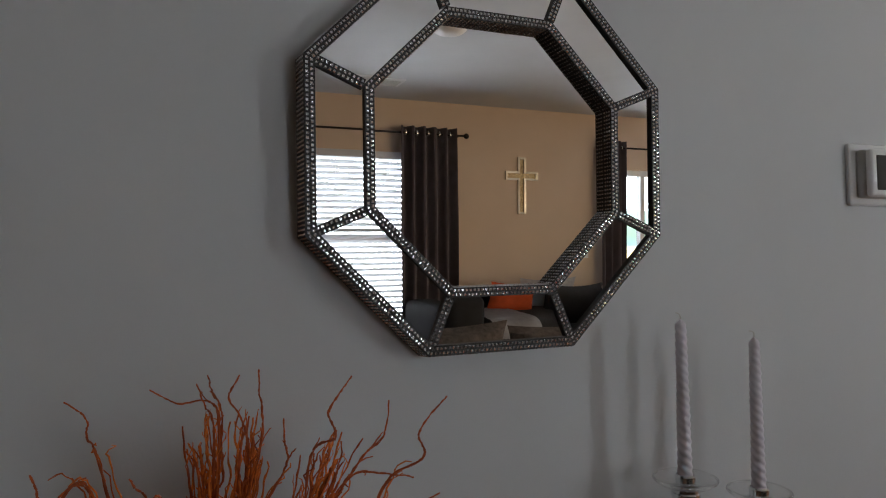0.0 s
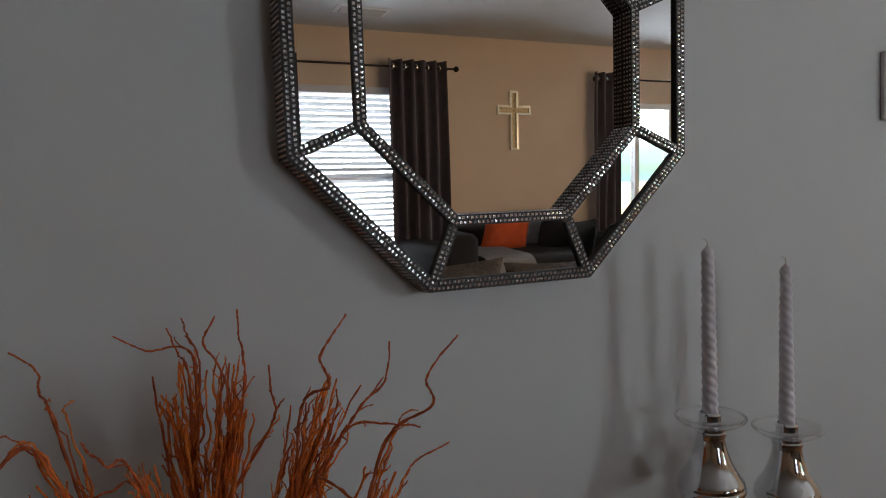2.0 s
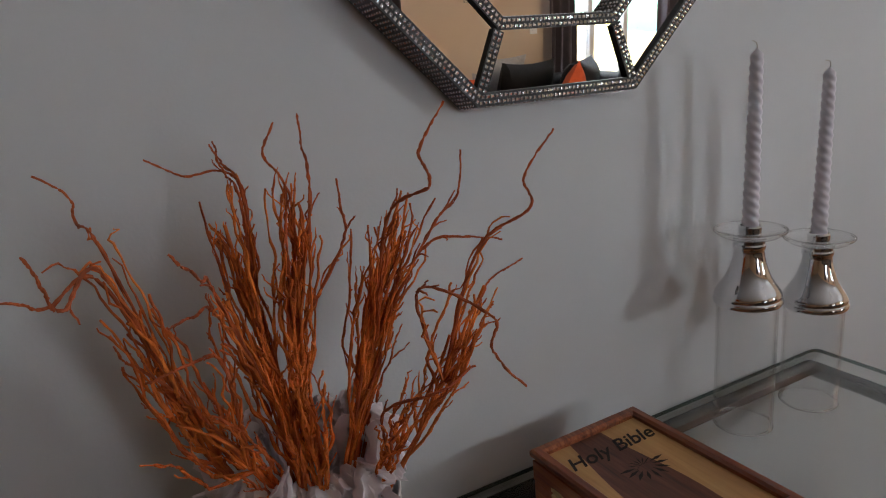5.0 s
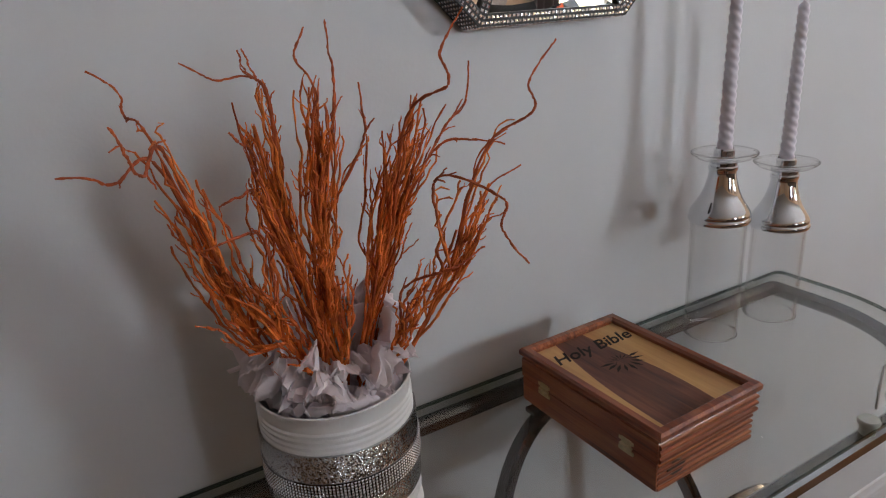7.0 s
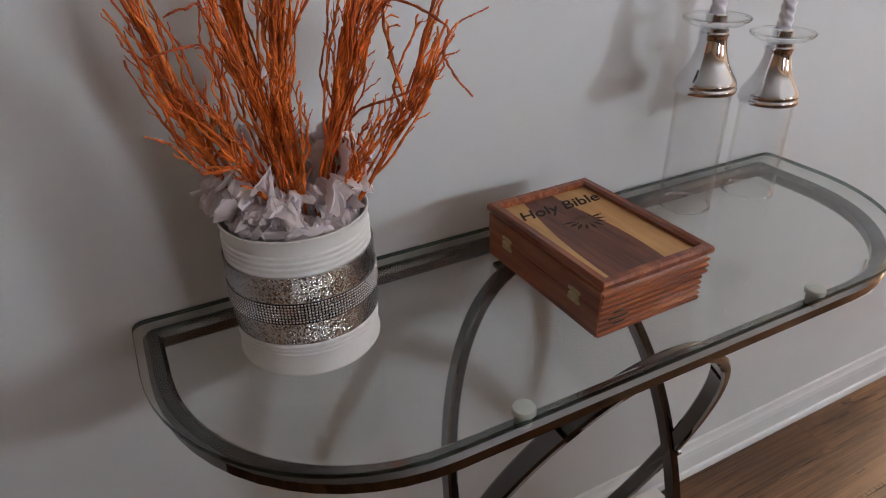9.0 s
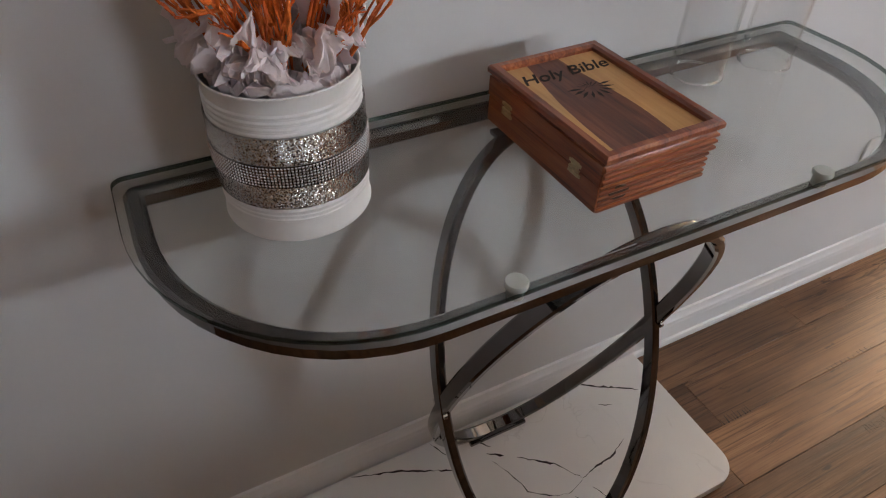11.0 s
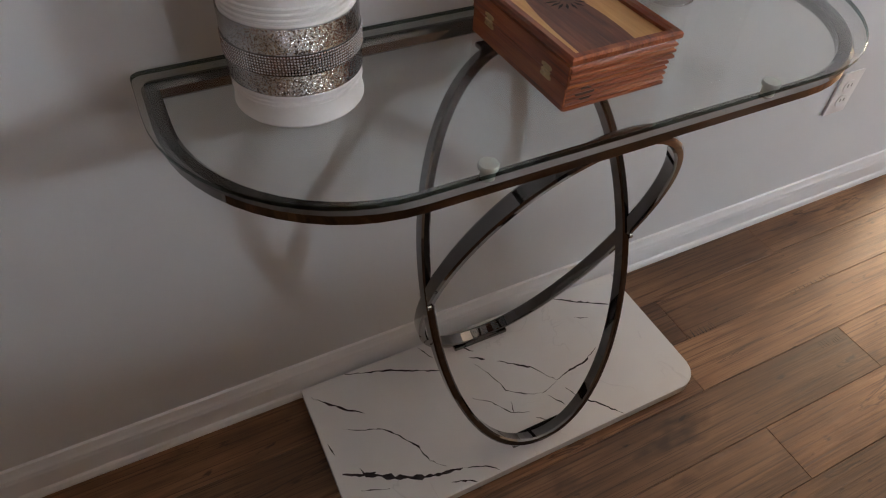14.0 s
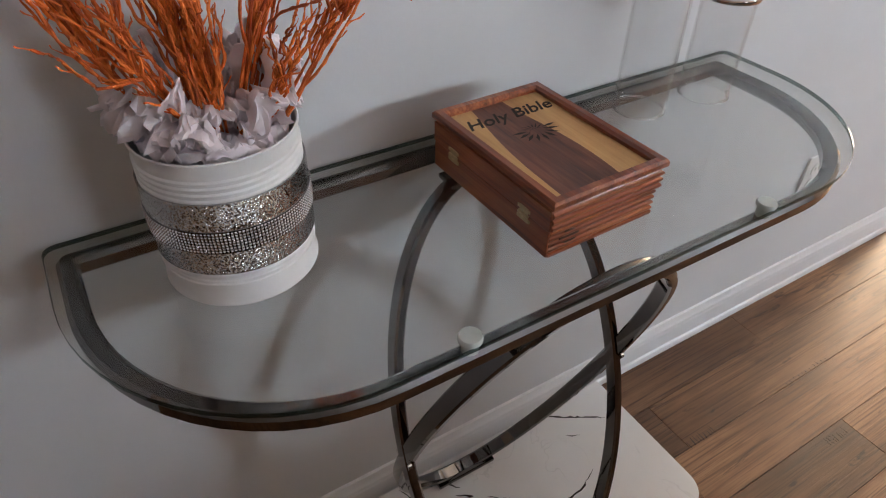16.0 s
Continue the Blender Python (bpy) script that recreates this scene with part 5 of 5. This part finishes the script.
def candle(x, y, z, height, seed):
    c = empty("candle", pose(x, y, z), label="pale lilac twisted taper candle, unlit", category="candle", group="twisted candles")
    bm = bmesh.new()
    n, s = 150, 24
    rows = []
    for k in range(n + 1):
        t = k / n
        r = 0.0094 - 0.0026 * t
        if t > 0.965:
            r *= max(0.22, 1 - ((t - 0.965) / 0.035) ** 1.6)
        rows.append([bm.verts.new((r * (1 + 0.085 * (1 if 0.03 < t < 0.965 else 0.1) * math.sin(3 * a + t * height * 560)) * math.cos(a), r * (1 + 0.085 * (1 if 0.03 < t < 0.965 else 0.1) * math.sin(3 * a + t * height * 560)) * math.sin(a), t * height)) for a in [2 * math.pi * q / s for q in range(s)]])
    for a, b in zip(rows, rows[1:]):
        for q in range(s):
            bm.faces.new((a[q], a[(q + 1) % s], b[(q + 1) % s], b[q]))
    bm.faces.new(rows[0][::-1]), bm.faces.new(rows[-1])
    part("wax", bm, M_CANDLE, c, smooth=True)
    v, f = [], []
    sgn = 1 if seed % 2 else -1
    tube(v, f, bezier(Vector((0, 0, height - 0.001)), Vector((0, 0, height + 0.006)), Vector((-0.002 * sgn, 0, height + 0.008)), Vector((-0.007, 0.002, height + 0.009)), 8), 0.0007, 0.0005, 5)
    raw("wick", v, f, M_WICK, c)


for x, y, low, tall in ((0.246, -0.086, 0.177, 0.214), (0.363, -0.099, 0.147, 0.214)):
    holder = candle_holder(low)
    holder.matrix_basis = pose(x, y, TOP + 0.0004)
    holder["label"] = ("tall" if low > 0.16 else "shorter") + " clear glass candle holder with a silver domed neck"
    candle(x, y, TOP + low + 0.0855, tall, 1 if low > 0.16 else 2)

# ---- veins of the base ----
vein([(-0.298, -0.024), (-0.208, -0.053), (-0.100, -0.106)], 0.0017, 1)
vein([(-0.382, -0.047), (-0.337, -0.093), (-0.295, -0.126)], 0.0016, 2)
vein([(-0.379, -0.229), (-0.329, -0.255), (-0.263, -0.292), (-0.201, -0.310), (-0.167, -0.314)], 0.0036, 3)
vein([(-0.345, -0.230), (-0.340, -0.250), (-0.321, -0.251)], 0.0028, 4)
vein([(0.012, -0.130), (0.072, -0.174), (0.104, -0.225)], 0.0014, 5)
vein([(0.104, -0.225), (0.146, -0.216), (0.187, -0.211), (0.231, -0.190)], 0.0013, 6)
vein([(0.111, -0.247), (0.128, -0.284), (0.150, -0.305), (0.187, -0.350)], 0.0017, 7)
vein([(0.214, -0.027), (0.254, -0.055), (0.340, -0.107)], 0.0017, 8)
vein([(-0.348, -0.140), (-0.314, -0.159), (-0.282, -0.169), (-0.256, -0.194), (-0.227, -0.237), (-0.219, -0.273), (-0.195, -0.297)], 0.0011, 9)
vein([(-0.039, -0.095), (-0.010, -0.114)], 0.0020, 10)
vein([(-0.036, -0.116), (-0.017, -0.157), (-0.007, -0.199), (0.025, -0.226), (0.059, -0.240), (0.102, -0.227)], 0.0008, 11)
vein([(-0.081, -0.187), (-0.048, -0.213), (-0.023, -0.250), (0.014, -0.268)], 0.0009, 12)
vein([(-0.010, -0.228), (-0.018, -0.253)], 0.0008, 13)
vein([(0.018, -0.283), (0.041, -0.301)], 0.0009, 14)
vein([(-0.059, -0.052), (-0.023, -0.085)], 0.0010, 15)
vein([(-0.131, -0.024), (-0.112, -0.062)], 0.0009, 16)
vein([(-0.200, -0.331), (-0.168, -0.340), (-0.155, -0.350)], 0.0012, 17)
vein([(-0.167, -0.314), (-0.126, -0.329), (-0.104, -0.350)], 0.0010, 18)
vein([(-0.385, -0.160), (-0.380, -0.186)], 0.0022, 19)
vein([(0.067, -0.249), (0.088, -0.282)], 0.0010, 20)
vein([(-0.359, -0.274), (-0.310, -0.292)], 0.0009, 21)
vein([(0.233, -0.099), (0.263, -0.113)], 0.0007, 22)

# ---- floor planks ----
floor = tagged(mesh_ob("floor", box(X0 - 0.12, X1 + 0.12, Y1 - 0.12, 1.67, -0.15, -0.012), M_SLOT), "brown wood-look laminate plank floor", "floor", kind="structure")


def plank_floor():
    rnd = random.Random(12)
    made = {}
    width, gap = 0.1235, 0.0009
    starts = {0: 0.863, 1: 0.463, 2: 1.62, 3: 0.817, 4: 0.458, 5: 0.02}
    row = 0
    y_top = -0.001
    while y_top > Y1:
        y_bot = max(Y1, -width * (row + 1))
        joint = starts.get(row, rnd.uniform(-1, 1))
        L = 1.22
        x = joint - L * math.ceil((joint - X0) / L)
        while x < X1:
            a, b = max(x, X0), min(x + L, X1)
            if b - a > 0.02:
                key = (round(b - a, 4), round(y_top - y_bot, 4))
                if key not in made:
                    w, h = key[0] / 2 - gap / 2, key[1] / 2 - gap / 2
                    c = 0.0005
                    bm = bmesh.new()
                    lo = [bm.verts.new((sx * w, sy * h, -0.0118)) for sx, sy in ((-1, -1), (1, -1), (1, 1), (-1, 1))]
                    md = [bm.verts.new((sx * w, sy * h, -c)) for sx, sy in ((-1, -1), (1, -1), (1, 1), (-1, 1))]
                    hi = [bm.verts.new((sx * (w - c), sy * (h - c), 0)) for sx, sy in ((-1, -1), (1, -1), (1, 1), (-1, 1))]
                    for p, q in ((lo, md), (md, hi)):
                        for k in range(4):
                            bm.faces.new((p[k], p[(k + 1) % 4], q[(k + 1) % 4], q[k]))
                    bm.faces.new(hi)
                    me = bpy.data.meshes.new("plank")
                    bm.to_mesh(me)
                    bm.free()
                    me.materials.append(M_FLOOR)
                    made[key] = me
                ob = new("plank", made[key])
                ob.parent = floor
                ob.location = ((a + b) / 2, (y_top + y_bot) / 2, 0)
            x += L
        y_top = y_bot
        row += 1
    hall = bmesh.new()
    for k in range(13):
        box(1.60, 4.46, 0.0 + width * k, width * (k + 1) - gap, -0.0118, 0.0, bm=hall)
    part("hall_planks", hall, M_FLOOR, floor)


plank_floor()


def saw_marks():
    """Short dark ticks printed across the planks' edges, as old saw cuts."""
    rnd = random.Random(31)
    dark = simple("dark_saw_mark", (0.035, 0.018, 0.011), 0.5, vary=0.4, scale=90)
    for x0, y0, count, step, size in ((0.800, -0.2455, 11, 0.0145, 0.010), (0.470, -0.2485, 9, 0.0095, 0.020), (0.735, -0.4020, 8, 0.0090, 0.022), (1.060, -0.3700, 5, 0.0160, 0.016)):
        bm = bmesh.new()
        for k in range(count):
            x, n = x0 + step * (k + rnd.uniform(-0.25, 0.25)), size * rnd.uniform(0.5, 1.1)
            lean, w = rnd.uniform(-0.003, 0.003), rnd.uniform(0.0007, 0.0017)
            top = [bm.verts.new(p) for p in ((x - w, y0, 0.0004), (x + w, y0, 0.0004), (x + lean + w * 0.4, y0 + n, 0.0004), (x + lean - w * 0.4, y0 + n, 0.0004))]
            low = [bm.verts.new((v.co.x, v.co.y, -0.0004)) for v in top]
            bm.faces.new(top)
            for q in range(4):
                bm.faces.new((top[q], low[q], low[(q + 1) % 4], top[(q + 1) % 4]))
        bmesh.ops.recalc_face_normals(bm, faces=bm.faces[:])
        tagged(part("saw_marks", bm, dark, floor, "dark saw-cut marks along a plank edge"), kind="stuff")


saw_marks()
